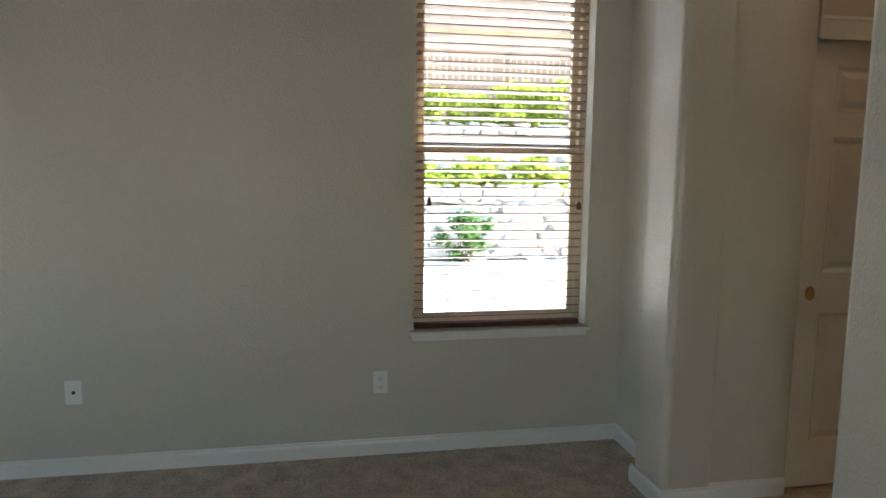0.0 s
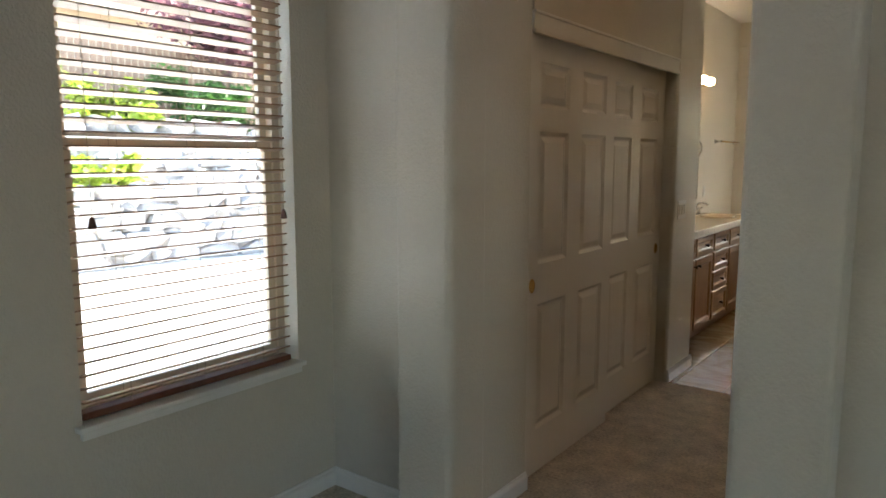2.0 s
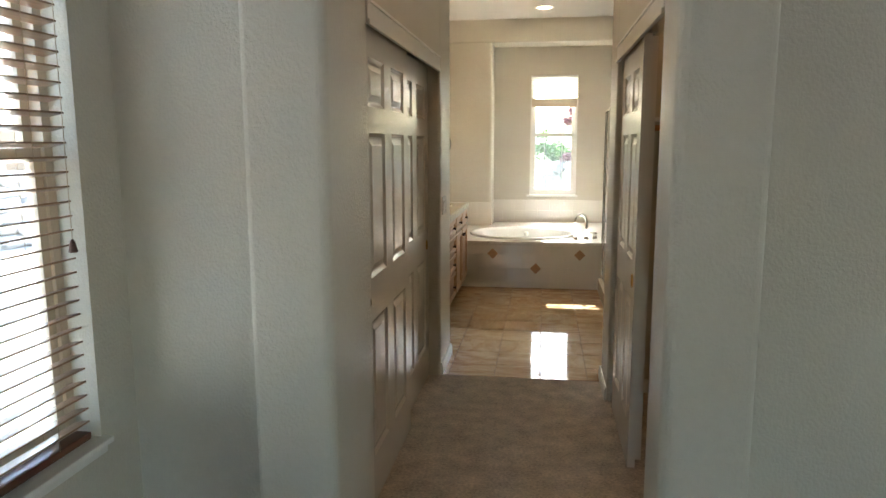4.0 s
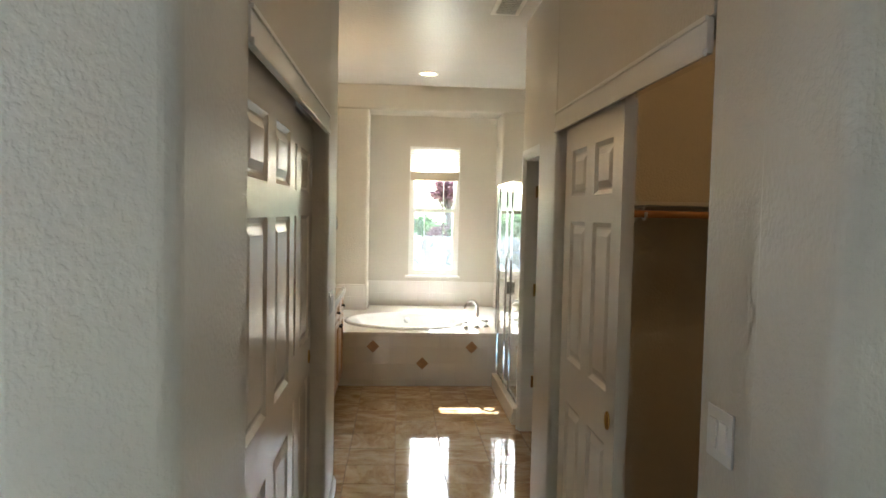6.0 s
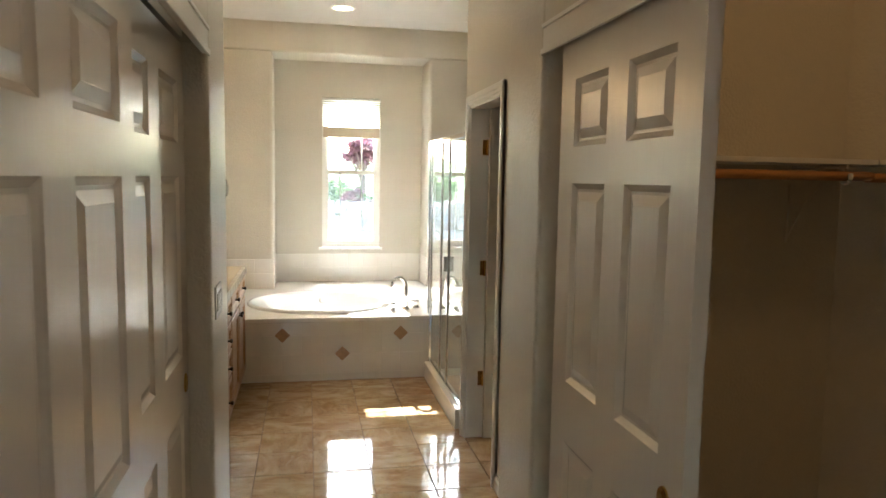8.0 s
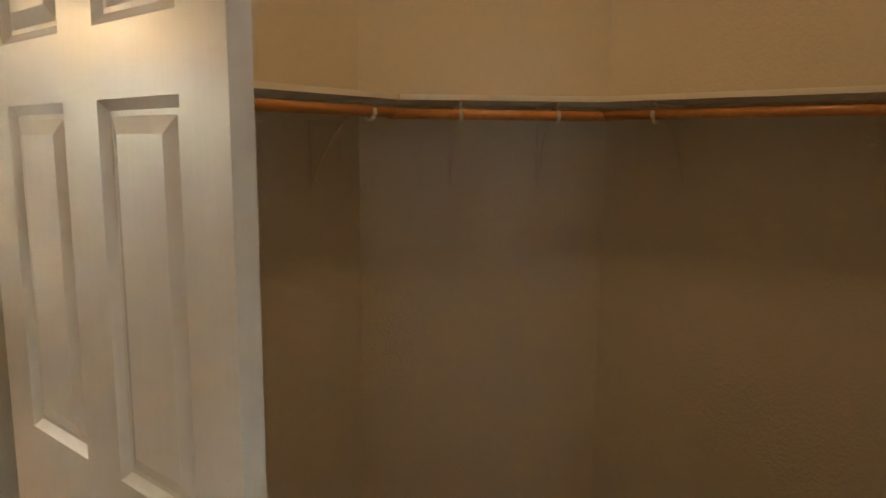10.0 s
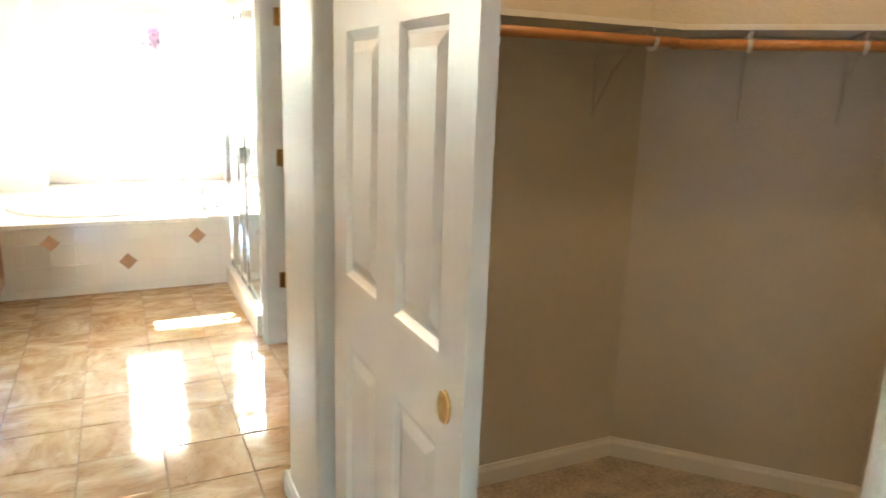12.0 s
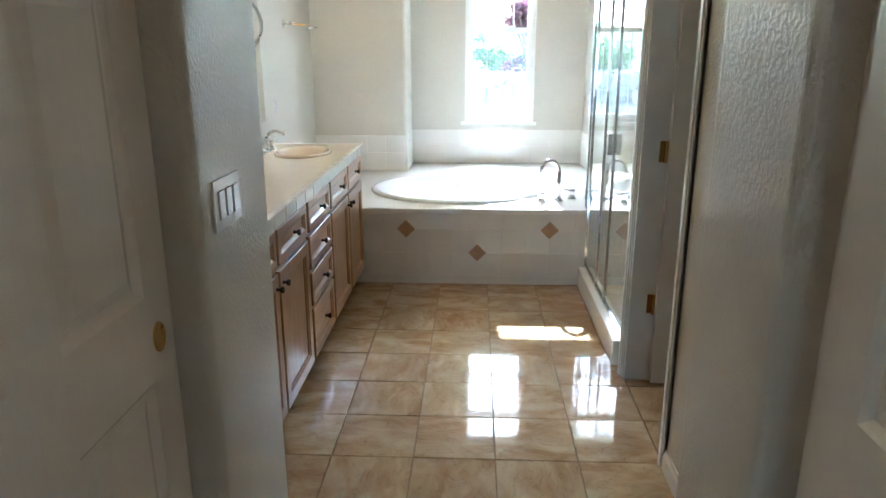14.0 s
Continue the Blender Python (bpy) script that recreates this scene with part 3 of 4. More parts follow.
bl = thing("venetian_blind", (-0.60, (BW0 + BW1) / 2, 0.63), "stained wooden venetian blind, slats open, lowered to the sill", "blind")
xs = -0.607
part("headrail", boxed(-0.637, -0.577, BW0 + 0.008, BW1 - 0.03, 2.36, 2.415, bevel=0.004), SLAT, bl)
part("bottom_rail", boxed(-0.634, -0.582, BW0 + 0.01, BW1 - 0.03, 0.638, 0.662, bevel=0.004), RAILWOOD, bl, "dark red-brown bottom rail")
sm = bmesh.new()
outline = [(-0.025, -0.0028), (0.025, -0.0028), (0.026, 0.0), (0.025, 0.0028), (0.0, 0.0036), (-0.025, 0.0028), (-0.026, 0.0)]
ends = [[sm.verts.new((o, y, z)) for o, z in outline] for y in (-(BW1 - BW0) / 2 + 0.014, (BW1 - BW0) / 2 - 0.034)]
for i in range(7):
    sm.faces.new((ends[0][i], ends[0][(i + 1) % 7], ends[1][(i + 1) % 7], ends[1][i]))
sm.faces.new(ends[0])
sm.faces.new(ends[1][::-1])
slat = part("slat", sm, SLAT, None)
slat.parent = bl
sz, k = 0.692, 0
while sz < 2.34:
    o = slat if k == 0 else slat.copy()
    if k:
        scene.collection.objects.link(o)
    o.location = (xs + 0.60, 0.0, sz - 0.63)
    o.rotation_euler = (radians(random.uniform(-0.15, 0.15)), radians(-12 + random.uniform(-1.2, 1.2)), 0)
    sz += 0.0435
    k += 1
for yy in (-6.22, -5.93, -5.66):
    for dx in (-0.026, 0.026):
        part("ladder_cord", tube(bmesh.new(), [(xs + dx, yy, 0.66), (xs + dx, yy, 2.37)], 0.0011, 5), CORD, bl)
for yy, zz in ((-6.32, 1.30), (-5.54, 1.28)):
    c = part("pull_cord", tube(bmesh.new(), [(xs + 0.034, yy, zz), (xs + 0.034, yy, 2.37)], 0.0013, 5), CORD, bl)
    part("tassel", lathe(bmesh.new(), (xs + 0.034, yy, zz), (0, 0, -1), [(0, 0.003), (0.008, 0.008), (0.018, 0.010), (0.036, 0.014), (0.04, 0.012)], 10), RAILWOOD, c, "dark wooden tassel", True)


def wall_plate(name, at, normal, w, h, label, category, style):
    """A screwless plastic wall plate with its devices. normal: +x, -x."""
    t = thing(name, at, label, category)
    x, y, z = at
    n = normal

    def slab(d0, d1, ya, yb, za, zb, bevel=0.0):
        return boxed(*sorted((x + n * d0, x + n * d1)), y + ya, y + yb, z + za, z + zb, bevel=bevel)
    part("plate", slab(0, 0.006, -w / 2, w / 2, -h / 2, h / 2, 0.002), PLATE, t)
    if style == "outlet":
        for dz in (-0.022, 0.022):
            r = part("receptacle", slab(0.005, 0.008, -0.016, 0.016, dz - 0.014, dz + 0.014, 0.003), PLATE, t)
            # slots are thin dark boxes, the shade of the holes put in as colour
            sb = slab(0.0078, 0.0084, -0.008, -0.0055, dz - 0.004, dz + 0.006)
            box(sb, *sorted((x + n * 0.0078, x + n * 0.0084)), y + 0.0055, y + 0.008, z + dz - 0.004, z + dz + 0.005)
            box(sb, *sorted((x + n * 0.0078, x + n * 0.0084)), y - 0.002, y + 0.002, z + dz - 0.010, z + dz - 0.006)
            part("slots", sb, HOLLOW_SHADE, r)
    elif style == "jack":
        j = part("jack", lathe(bmesh.new(), (x + n * 0.005, y, z), (n, 0, 0), [(0, 0.008), (0.008, 0.007), (0.010, 0.004)], 12), BRONZE, t)
    else:
        count = style
        for i in range(count):
            dy = (i - (count - 1) / 2) * 0.046
            part("rocker", slab(0.005, 0.011, dy - 0.0165, dy + 0.0165, -0.033, 0.033, 0.002), PLATE, t)
    return t


wall_plate("outlet", (-0.57, -6.56, 0.376), 1, 0.072, 0.115, "white duplex outlet in a plate on the bedroom wall", "outlet", "outlet")
wall_plate("cable_jack", (-0.57, -7.98, 0.396), 1, 0.075, 0.115, "white plate with one coaxial jack on the bedroom wall", "wall jack", "jack")
wall_plate("light_switch", (XR, -4.98, 1.147), -1, 0.118, 0.118, "white double rocker switch beside the closet", "light switch", 2)
wall_plate("light_switch", (XL, -2.79, 1.147), 1, 0.165, 0.118, "glossy white triple rocker switch at the bathroom", "light switch", 3)

# ---- closet: shelf, rod, brackets ----
RZ, SZ = 1.641, 1.681
sh = thing("closet_shelf", (2.4, -3.2, SZ), "painted closet shelf running round the cut corner", "shelf")
part("shelf_far", prism(bmesh.new(), [(1.342, -3.087), (2.519, -3.087), (2.402, -3.385), (1.342, -3.385)], SZ, SZ + 0.018), TRIM, sh)
part("shelf_diagonal", prism(bmesh.new(), [(2.523, -3.089), (3.147, -3.733), (2.852, -3.858), (2.406, -3.386)], SZ, SZ + 0.018), TRIM, sh)
part("shelf_side", prism(bmesh.new(), [(3.148, -3.738), (3.148, -5.158), (2.85, -5.158), (2.85, -3.862)], SZ, SZ + 0.018), TRIM, sh)
cl = bmesh.new()
box(cl, 1.342, 2.50, -3.104, -3.086, SZ - 0.07, SZ)
part("cleat", cl, WALL, sh)
cl = bmesh.new()
box(cl, 3.131, 3.149, -5.158, -3.76, SZ - 0.07, SZ)
part("cleat", cl, WALL, sh)
rods = [((1.342, -3.37), (2.394, -3.37)), ((2.380, -3.356), (2.894, -3.870)), ((2.88, -3.85), (2.88, -5.16))]
for i, (p, q) in enumerate(rods):
    rb = tube(bmesh.new(), [(*p, RZ - 0.004 * (i == 1)), (*q, RZ - 0.004 * (i == 1))], 0.0165, 16)
    tagged(part("closet_rod", rb, ROD, None, "", True), "varnished orange pine closet rod under the shelf", "closet rod", "closet rods")


def shelf_bracket(x, y, nx, ny):
    """A pressed steel shelf-and-rod bracket; (nx, ny) points from the wall into the closet."""
    d = 0.28
    wx, wy = x - nx * d, y - ny * d
    t = thing("shelf_bracket", (wx, wy, SZ - 0.3), "white painted steel bracket carrying shelf and rod", "bracket", "shelf brackets")
    p = lambda o, z: (wx + nx * o, wy + ny * o, z)
    part("arm", tube(bmesh.new(), [p(0.004, SZ - 0.008), p(0.285, SZ - 0.008)], 0.007, 6), TRIM, t)
    part("back", tube(bmesh.new(), [p(0.006, SZ - 0.29), p(0.006, SZ - 0.004)], 0.005, 6), WALL, t)
    part("strut", tube(bmesh.new(), [p(0.006, SZ - 0.275), p(0.10, SZ - 0.13), p(0.235, SZ - 0.015)], 0.003, 6), WALL, t)
    hook = [p(0.28 + 0.0225 * math.cos(a), RZ - 0.002 + 0.0225 * math.sin(a)) for a in (math.pi * (0.85 + 1.3 * s / 10) for s in range(11))]
    part("hook", tube(bmesh.new(), [p(0.262, SZ - 0.006)] + hook, 0.007, 6), TRIM, t)


r2 = math.sqrt(0.5)
for x, y, nx, ny in [(1.62, -3.37, 0, -1), (2.29, -3.37, 0, -1), (2.546, -3.522, -r2, -r2), (2.77, -3.746, -r2, -r2), (2.88, -4.03, -1, 0), (2.88, -4.7, -1, 0)]:
    shelf_bracket(x, y, nx, ny)


def ceiling_lamp(x, y, label, glow):
    t = thing("ceiling_lamp", (x, y, H), label, "ceiling lamp")
    part("canopy", lathe(bmesh.new(), (x, y, H), (0, 0, -1), [(0, 0.15), (0.012, 0.15), (0.02, 0.14)], 28), BRASS, t)
    part("dome", lathe(bmesh.new(), (x, y, H - 0.02), (0, 0, -1), [(0, 0.138), (0.03, 0.13), (0.06, 0.10), (0.08, 0.06), (0.088, 0.0)], 28), glow, t, "glowing frosted glass dome", True)


ceiling_lamp(2.1, -4.15, "warm glowing dome lamp on the closet ceiling", LAMP_WARM)
# assumed dome, out of view: brightens and warms the hall's walls and doors
ceiling_lamp(0.685, -4.45, "assumed dome lamp on the hall ceiling, out of view", HALL_FILL)

# ---- bathroom: tub, surround, faucet ----
TZ = 0.505
CX, CY, AX, AY = 0.602, 0.675, 0.625, 0.53
X0, X1, Y0, Y1 = -0.613, 2.498, 0.006, NB - 0.004
tb = thing("bathtub", (CX, CY, 0.0), "white oval drop-in soaking tub in a tiled platform", "bathtub")
N = 72
bm = bmesh.new()


def oval(f, z):
    return [bm.verts.new((CX + AX * f * math.cos(a), CY + AY * f * math.sin(a), z)) for a in (2 * math.pi * k / N for k in range(N))]


prof = [(1.0, TZ + 0.001), (1.0, TZ + 0.012), (0.985, TZ + 0.022), (0.955, TZ + 0.024), (0.93, TZ + 0.016), (0.915, TZ - 0.01), (0.88, TZ - 0.14), (0.82, TZ - 0.28), (0.74, TZ - 0.36), (0.60, TZ - 0.385), (0.25, TZ - 0.39)]
rings = [oval(*q) for q in prof]
for k_, ring_ in enumerate(rings[5:]):   # sloping backrest at one end, meeting the oval in a crease
    cut = CX - AX * (0.80 - 0.14 * k_)
    for v in ring_:
        v.co.x = max(v.co.x, cut)
for a, b in zip(rings, rings[1:]):
    for k in range(N):
        bm.faces.new((a[k], a[(k + 1) % N], b[(k + 1) % N], b[k]))
bm.faces.new(rings[-1])
part("basin", bm, ACRYLIC, tb, "glossy white acrylic basin", True)
part("overflow", lathe(bmesh.new(), (CX + 0.02, CY + AY * 0.895, TZ - 0.06), (0, -1, 0.25), [(0, 0.03), (0.006, 0.03), (0.01, 0.024)], 20), ACRYLIC, tb, "white overflow plate", True)
part("drain", lathe(bmesh.new(), (CX, CY, TZ - 0.391), (0, 0, 1), [(0, 0.035), (0.004, 0.034), (0.005, 0.02)], 20), CHROME, tb, "chrome drain", True)

# platform: deck with an oval hole, and the base behind the front tiles
pf = thing("tub_platform", (0.5, 0.9, 0.0), "white tiled tub platform with tan diamond accents", "tub platform")
bm = bmesh.new()


def to_edge(a):
    c, s = math.cos(a), math.sin(a)
    tx = ((X1 - CX) if c > 0 else (CX - X0)) / max(abs(c), 1e-6)
    ty = ((Y1 - CY) if s > 0 else (CY - Y0)) / max(abs(s), 1e-6)
    d = min(tx, ty)
    return CX + c * d, CY + s * d


def out_to_wall(x, y):
    """Keep the deck in front of the back wall outside the niche."""
    return (x, min(y, NY - 0.003) if (x < NL + 0.004 or x > NR - 0.004) else y)


M = 288
inner = [bm.verts.new((CX + AX * 0.99 * math.cos(a), CY + AY * 0.99 * math.sin(a), TZ)) for a in (2 * math.pi * k / M for k in range(M))]
outer = [bm.verts.new((*out_to_wall(*to_edge(2 * math.pi * k / M)), TZ)) for k in range(M)]
for k in range(M):
    bm.faces.new((inner[k], inner[(k + 1) % M], outer[(k + 1) % M], outer[k]))
low = [bm.verts.new((v.co.x, v.co.y, TZ - 0.03)) for v in outer]
for k in range(M):
    bm.faces.new((outer[k], outer[(k + 1) % M], low[(k + 1) % M], low[k]))
part("deck", bm, WHITE_TILE, pf)
part("nosing", boxed(-0.0, 1.455, -0.012, 0.012, TZ - 0.035, TZ + 0.003, bevel=0.008), WHITE_TILE, pf)
part("backing", boxed(-0.61, 2.498, 0.001, 0.03, -0.004, TZ - 0.031), WHITE_GROUT, pf)

# splash backing behind the tiles
SP = 0.80
sb = bmesh.new()
box(sb, NL, NR, NB - 0.006, NB - 0.001, TZ, SP)
box(sb, -0.613, NL - 0.0, NY - 0.006, NY - 0.001, TZ, SP)
box(sb, NR, 2.498, NY - 0.006, NY - 0.001, TZ, SP)
box(sb, NL + 0.001, NL + 0.006, NY, NB - 0.007, TZ, SP)
box(sb, NR - 0.006, NR - 0.001, NY, NB - 0.007, TZ, SP)
splash = structure("tile_splash", sb, WHITE_GROUT, "white tile splash above the tub deck", "tile splash")

fx, fy = 1.30, 0.275
fa = thing("tub_faucet", (fx, fy, TZ), "chrome gooseneck tub filler with two lever handles", "faucet")
arc = [(fx, fy, TZ), (fx, fy, TZ + 0.14)] + [(fx - 0.062 + 0.062 * math.cos(a), fy - 0.02 * (a / math.pi), TZ + 0.19 + 0.085 * math.sin(a)) for a in (math.pi * s / 12 for s in range(12))] + [(fx - 0.128, fy - 0.022, TZ + 0.165)]
part("spout", tube(bmesh.new(), arc, [0.019] * 2 + [0.015] * 11 + [0.013, 0.014], 12), CHROME, fa, "", True)
part("escutcheon", lathe(bmesh.new(), (fx, fy, TZ), (0, 0, 1), [(0, 0.034), (0.008, 0.034), (0.018, 0.024), (0.024, 0.02)], 20), CHROME, fa, "", True)
for hx, hy in ((1.187, 0.235), (1.40, 0.34)):
    hb = lathe(bmesh.new(), (hx, hy, TZ), (0, 0, 1), [(0, 0.03), (0.008, 0.03), (0.016, 0.02), (0.045, 0.018), (0.05, 0.024), (0.066, 0.022), (0.07, 0.012)], 18)
    h_ = part("handle", hb, CHROME, fa, "chrome turned handle", True)
    part("lever", tube(bmesh.new(), [(hx, hy, TZ + 0.058), (hx - 0.055, hy - 0.02, TZ + 0.07)], [0.008, 0.005], 8), CHROME, h_, "", True)

# ---- bathroom: shower ----
sc = thing("shower_curb", (1.45, -0.6, 0), "white tiled shower curb", "shower curb", "", "structure")
part("curb", boxed(1.415, 1.515, -1.209, -0.012, -0.004, 0.13, bevel=0.006), WHITE_TILE, sc)
structure("shower_pan", boxed(1.515, 2.498, -1.209, -0.002, -0.005, 0.06), WHITE_TILE, "white shower floor pan", "shower floor")
sw = bmesh.new()
box(sw, 2.492, 2.499, -1.21, 1.45, 0.0, 2.1)
box(sw, 1.57, 2.492, -1.209, -1.203, 0.0, 2.1)
structure("shower_wall_tile", sw, WHITE_TILE, "white tiled shower walls", "tile wall")
en = thing("shower_enclosure", (1.46, -0.6, 0.13), "chrome framed glass shower enclosure with hinged door", "shower enclosure")
GX, GT, GB = 1.462, 1.905, 0.13
part("head_rail", boxed(GX - 0.016, GX + 0.016, -1.205, 0.075, GT - 0.035, GT, bevel=0.003), CHROME, en)
part("sill_rail", boxed(GX - 0.014, GX + 0.014, -1.205, -0.014, GB, GB + 0.022, bevel=0.003), CHROME, en)
part("head_rail", boxed(GX + 0.017, 2.49, 0.045, 0.075, GT - 0.035, GT, bevel=0.003), CHROME, en)
part("post", boxed(GX - 0.016, GX + 0.016, 0.043, 0.075, TZ + 0.002, GT - 0.036, bevel=0.003), CHROME, en)
for yy in (-0.012, -0.43, -0.70, -1.203):
    part("post", boxed(GX - 0.012, GX + 0.012, yy - 0.011, yy + 0.011, GB + 0.022, GT - 0.036, bevel=0.003), CHROME, en)
for a, b in ((-0.418, -0.024), (-0.688, -0.442), (-1.191, -0.712)):
    g = part("pane", boxed(GX - 0.003, GX + 0.003, a, b, GB + 0.023, GT - 0.037), SHOWER_GLASS, en, "clear shower glass")
    g.visible_shadow = False
g = part("pane", boxed(GX + 0.018, 2.488, 0.057, 0.063, TZ + 0.003, GT - 0.037), SHOWER_GLASS, en, "clear shower glass")
g.visible_shadow = False
part("handle", boxed(GX - 0.04, GX - 0.012, -0.712, -0.688, 0.96, 1.07, bevel=0.004), CHROME, en, "chrome door handle")
# ---- bathroom: vanity ----
VF, VB, VT = 0.0, -0.612, 0.875


def cabinet_front(t, ya, yb, za, zb, knob, drawer):
    """An overlay front with a framed, sunk panel."""
    name = "drawer_front" if drawer else "cabinet_door"
    mat = OAK_Y if drawer else OAK_Z
    bm = bmesh.new()
    e = 0.004
    ya, yb, za, zb = ya + e, yb - e, za + e, zb - e
    r = 0.038 if drawer else 0.055
    rings = []
    for inset, x in ((0, VF), (0, VF + 0.016), (0.003, VF + 0.019), (r - 0.004, VF + 0.019), (r, VF + 0.015), (r + 0.009, VF + 0.010), (r + 0.009, VF)):
        rings.append([bm.verts.new((x, y, z)) for y, z in ((ya + inset, za + inset), (yb - inset, za + inset), (yb - inset, zb - inset), (ya + inset, zb - inset))])
    for p_, q_ in zip(rings, rings[1:] + rings[:1]):
        for k in range(4):
            bm.faces.new((p_[k], p_[(k + 1) % 4], q_[(k + 1) % 4], q_[k]))
    f = part(name, bm, mat, t)
    part("panel", boxed(VF + 0.001, VF + 0.007, ya + r, yb - r, za + r, zb - r), mat, f)
    if knob:
        kb = lathe(bmesh.new(), (VF + 0.018, *knob), (1, 0, 0), [(0, 0.008), (0.004, 0.007), (0.012, 0.005), (0.018, 0.012), (0.025, 0.014), (0.030, 0.009)], 14)
        part("knob", kb, BRONZE, f, "dark bronze knob", True)


def cabinet(y0, y1, fronts, label):
    t = thing("vanity_cabinet", ((VF + VB) / 2, (y0 + y1) / 2, 0), label, "vanity cabinet", "vanity cabinets")
    cb = bmesh.new()
    box(cb, VB, VF - 0.018, y0, y1, 0.10, VT - 0.003)
    part("carcass", cb, OAK_Z, t)
    ff = bmesh.new()
    box(ff, VF - 0.018, VF - 0.001, y0, y1, 0.10, VT - 0.003)
    part("face_frame", ff, OAK_Z, t)
    part("toe_kick", boxed(VB, VF - 0.075, y0, y1, -0.002, 0.10), OAK_Y, t)
    for fr in fronts:
        cabinet_front(t, *fr)


zd = 0.715
cabinet(-2.455, -1.47, [(-2.44, -1.955, zd, 0.862, (-2.18, 0.79), True), (-1.94, -1.485, zd, 0.862, (-1.71, 0.79), True),
                        (-2.44, -1.955, 0.12, 0.70, (-1.99, 0.645), False), (-1.94, -1.485, 0.12, 0.70, (-1.905, 0.645), False)],
        "honey oak vanity base with two doors under drawers")
cabinet(-1.468, -0.99, [(-1.455, -1.0, zd, 0.862, (-1.227, 0.79), True), (-1.455, -1.0, 0.545, 0.705, (-1.227, 0.625), True),
                        (-1.455, -1.0, 0.375, 0.535, (-1.227, 0.455), True), (-1.455, -1.0, 0.12, 0.365, (-1.227, 0.245), True)],
        "honey oak bank of four vanity drawers")
cabinet(-0.988, -0.012, [(-0.975, -0.51, zd, 0.862, (-0.74, 0.79), True), (-0.495, -0.03, zd, 0.862, (-0.26, 0.79), True),
                         (-0.975, -0.51, 0.12, 0.70, (-0.545, 0.645), False), (-0.495, -0.03, 0.12, 0.70, (-0.46, 0.645), False)],
        "honey oak sink base with two doors beside the tub")

ct = thing("countertop", (-0.3, -1.2, VT), "cream tiled vanity counter with a white tile edge", "countertop")
SX, SY, RX, RY = -0.25, -0.42, 0.14, 0.20
bm = bmesh.new()
cx0, cx1, cy0, cy1 = VB + 0.002, 0.022, -2.455, 0.0
K = 96


def counter_edge(a):
    c, s = math.cos(a), math.sin(a)
    tx = ((cx1 - SX) if c > 0 else (SX - cx0)) / max(abs(c), 1e-6)
    ty = ((cy1 - SY) if s > 0 else (SY - (-1.0))) / max(abs(s), 1e-6)
    d = min(tx, ty)
    return SX + c * d, SY + s * d


ins = [bm.verts.new((SX + RX * math.cos(2 * math.pi * k / K), SY + RY * math.sin(2 * math.pi * k / K), 0.92)) for k in range(K)]
ous = [bm.verts.new((*counter_edge(2 * math.pi * k / K), 0.92)) for k in range(K)]
for k in range(K):
    bm.faces.new((ins[k], ins[(k + 1) % K], ous[(k + 1) % K], ous[k]))
box(bm, cx0, cx1 - 0.004, cy0, -1.0, VT, 0.92)
part("top", bm, COUNTER, ct)
n_edge = 16
for i in range(n_edge):
    a = cy0 + (cy1 - cy0) * i / n_edge
    b = cy0 + (cy1 - cy0) * (i + 1) / n_edge
    part("edge_tile", boxed(0.0, 0.03, a + 0.0015, b - 0.0015, VT - 0.008, 0.926, bevel=0.005), WHITE_TILE, ct)
part("end_tile", boxed(cx0, -0.001, -0.008, 0.004, VT - 0.008, 0.924, bevel=0.004), WHITE_TILE, ct)

sk = thing("sink", (SX, SY, 0.92), "cream oval drop-in sink", "sink")
bm = bmesh.new()
rg = []
for f, z in [(1.12, 0.921), (1.12, 0.930), (1.06, 0.938), (1.0, 0.934), (0.94, 0.915), (0.85, 0.86), (0.65, 0.80), (0.3, 0.785)]:
    rg.append([bm.verts.new((SX + RX * f * math.cos(2 * math.pi * k / 48), SY + RY * f * math.sin(2 * math.pi * k / 48), z)) for k in range(48)])
for a, b in zip(rg, rg[1:]):
    for k in range(48):
        bm.faces.new((a[k], a[(k + 1) % 48], b[(k + 1) % 48], b[k]))
bm.faces.new(rg[-1])
part("bowl", bm, material("bone_porcelain", (0.78, 0.69, 0.55), rough=0.1, spread=0.02, bump=0), sk, "", True)
part("drain", lathe(bmesh.new(), (SX, SY, 0.784), (0, 0, 1), [(0, 0.022), (0.004, 0.022), (0.006, 0.014)], 16), CHROME, sk, "chrome drain", True)

fc = thing("sink_faucet", (-0.46, SY, 0.92), "chrome centerset sink faucet with two handles", "faucet")
part("base", lathe(bmesh.new(), (-0.46, SY, 0.92), (0, 0, 1), [(0, 0.03), (0.012, 0.029), (0.02, 0.02)], 18), CHROME, fc, "", True)
part("spout", tube(bmesh.new(), [(-0.46, SY, 0.93), (-0.46, SY, 0.98)] + [(-0.40 - 0.06 * math.cos(a), SY, 0.99 + 0.06 * math.sin(a)) for a in (math.pi * s / 10 for s in range(9))], 0.011, 10), CHROME, fc, "", True)
for s in (-0.10, 0.10):
    h_ = part("handle", lathe(bmesh.new(), (-0.46, SY + s, 0.92), (0, 0, 1), [(0, 0.026), (0.01, 0.025), (0.018, 0.014), (0.05, 0.012), (0.058, 0.017), (0.068, 0.012)], 16), CHROME, fc, "", True)
    part("lever", tube(bmesh.new(), [(-0.46, SY + s, 0.978), (-0.445, SY + s * 1.5, 0.995)], [0.007, 0.005], 8), CHROME, h_, "", True)

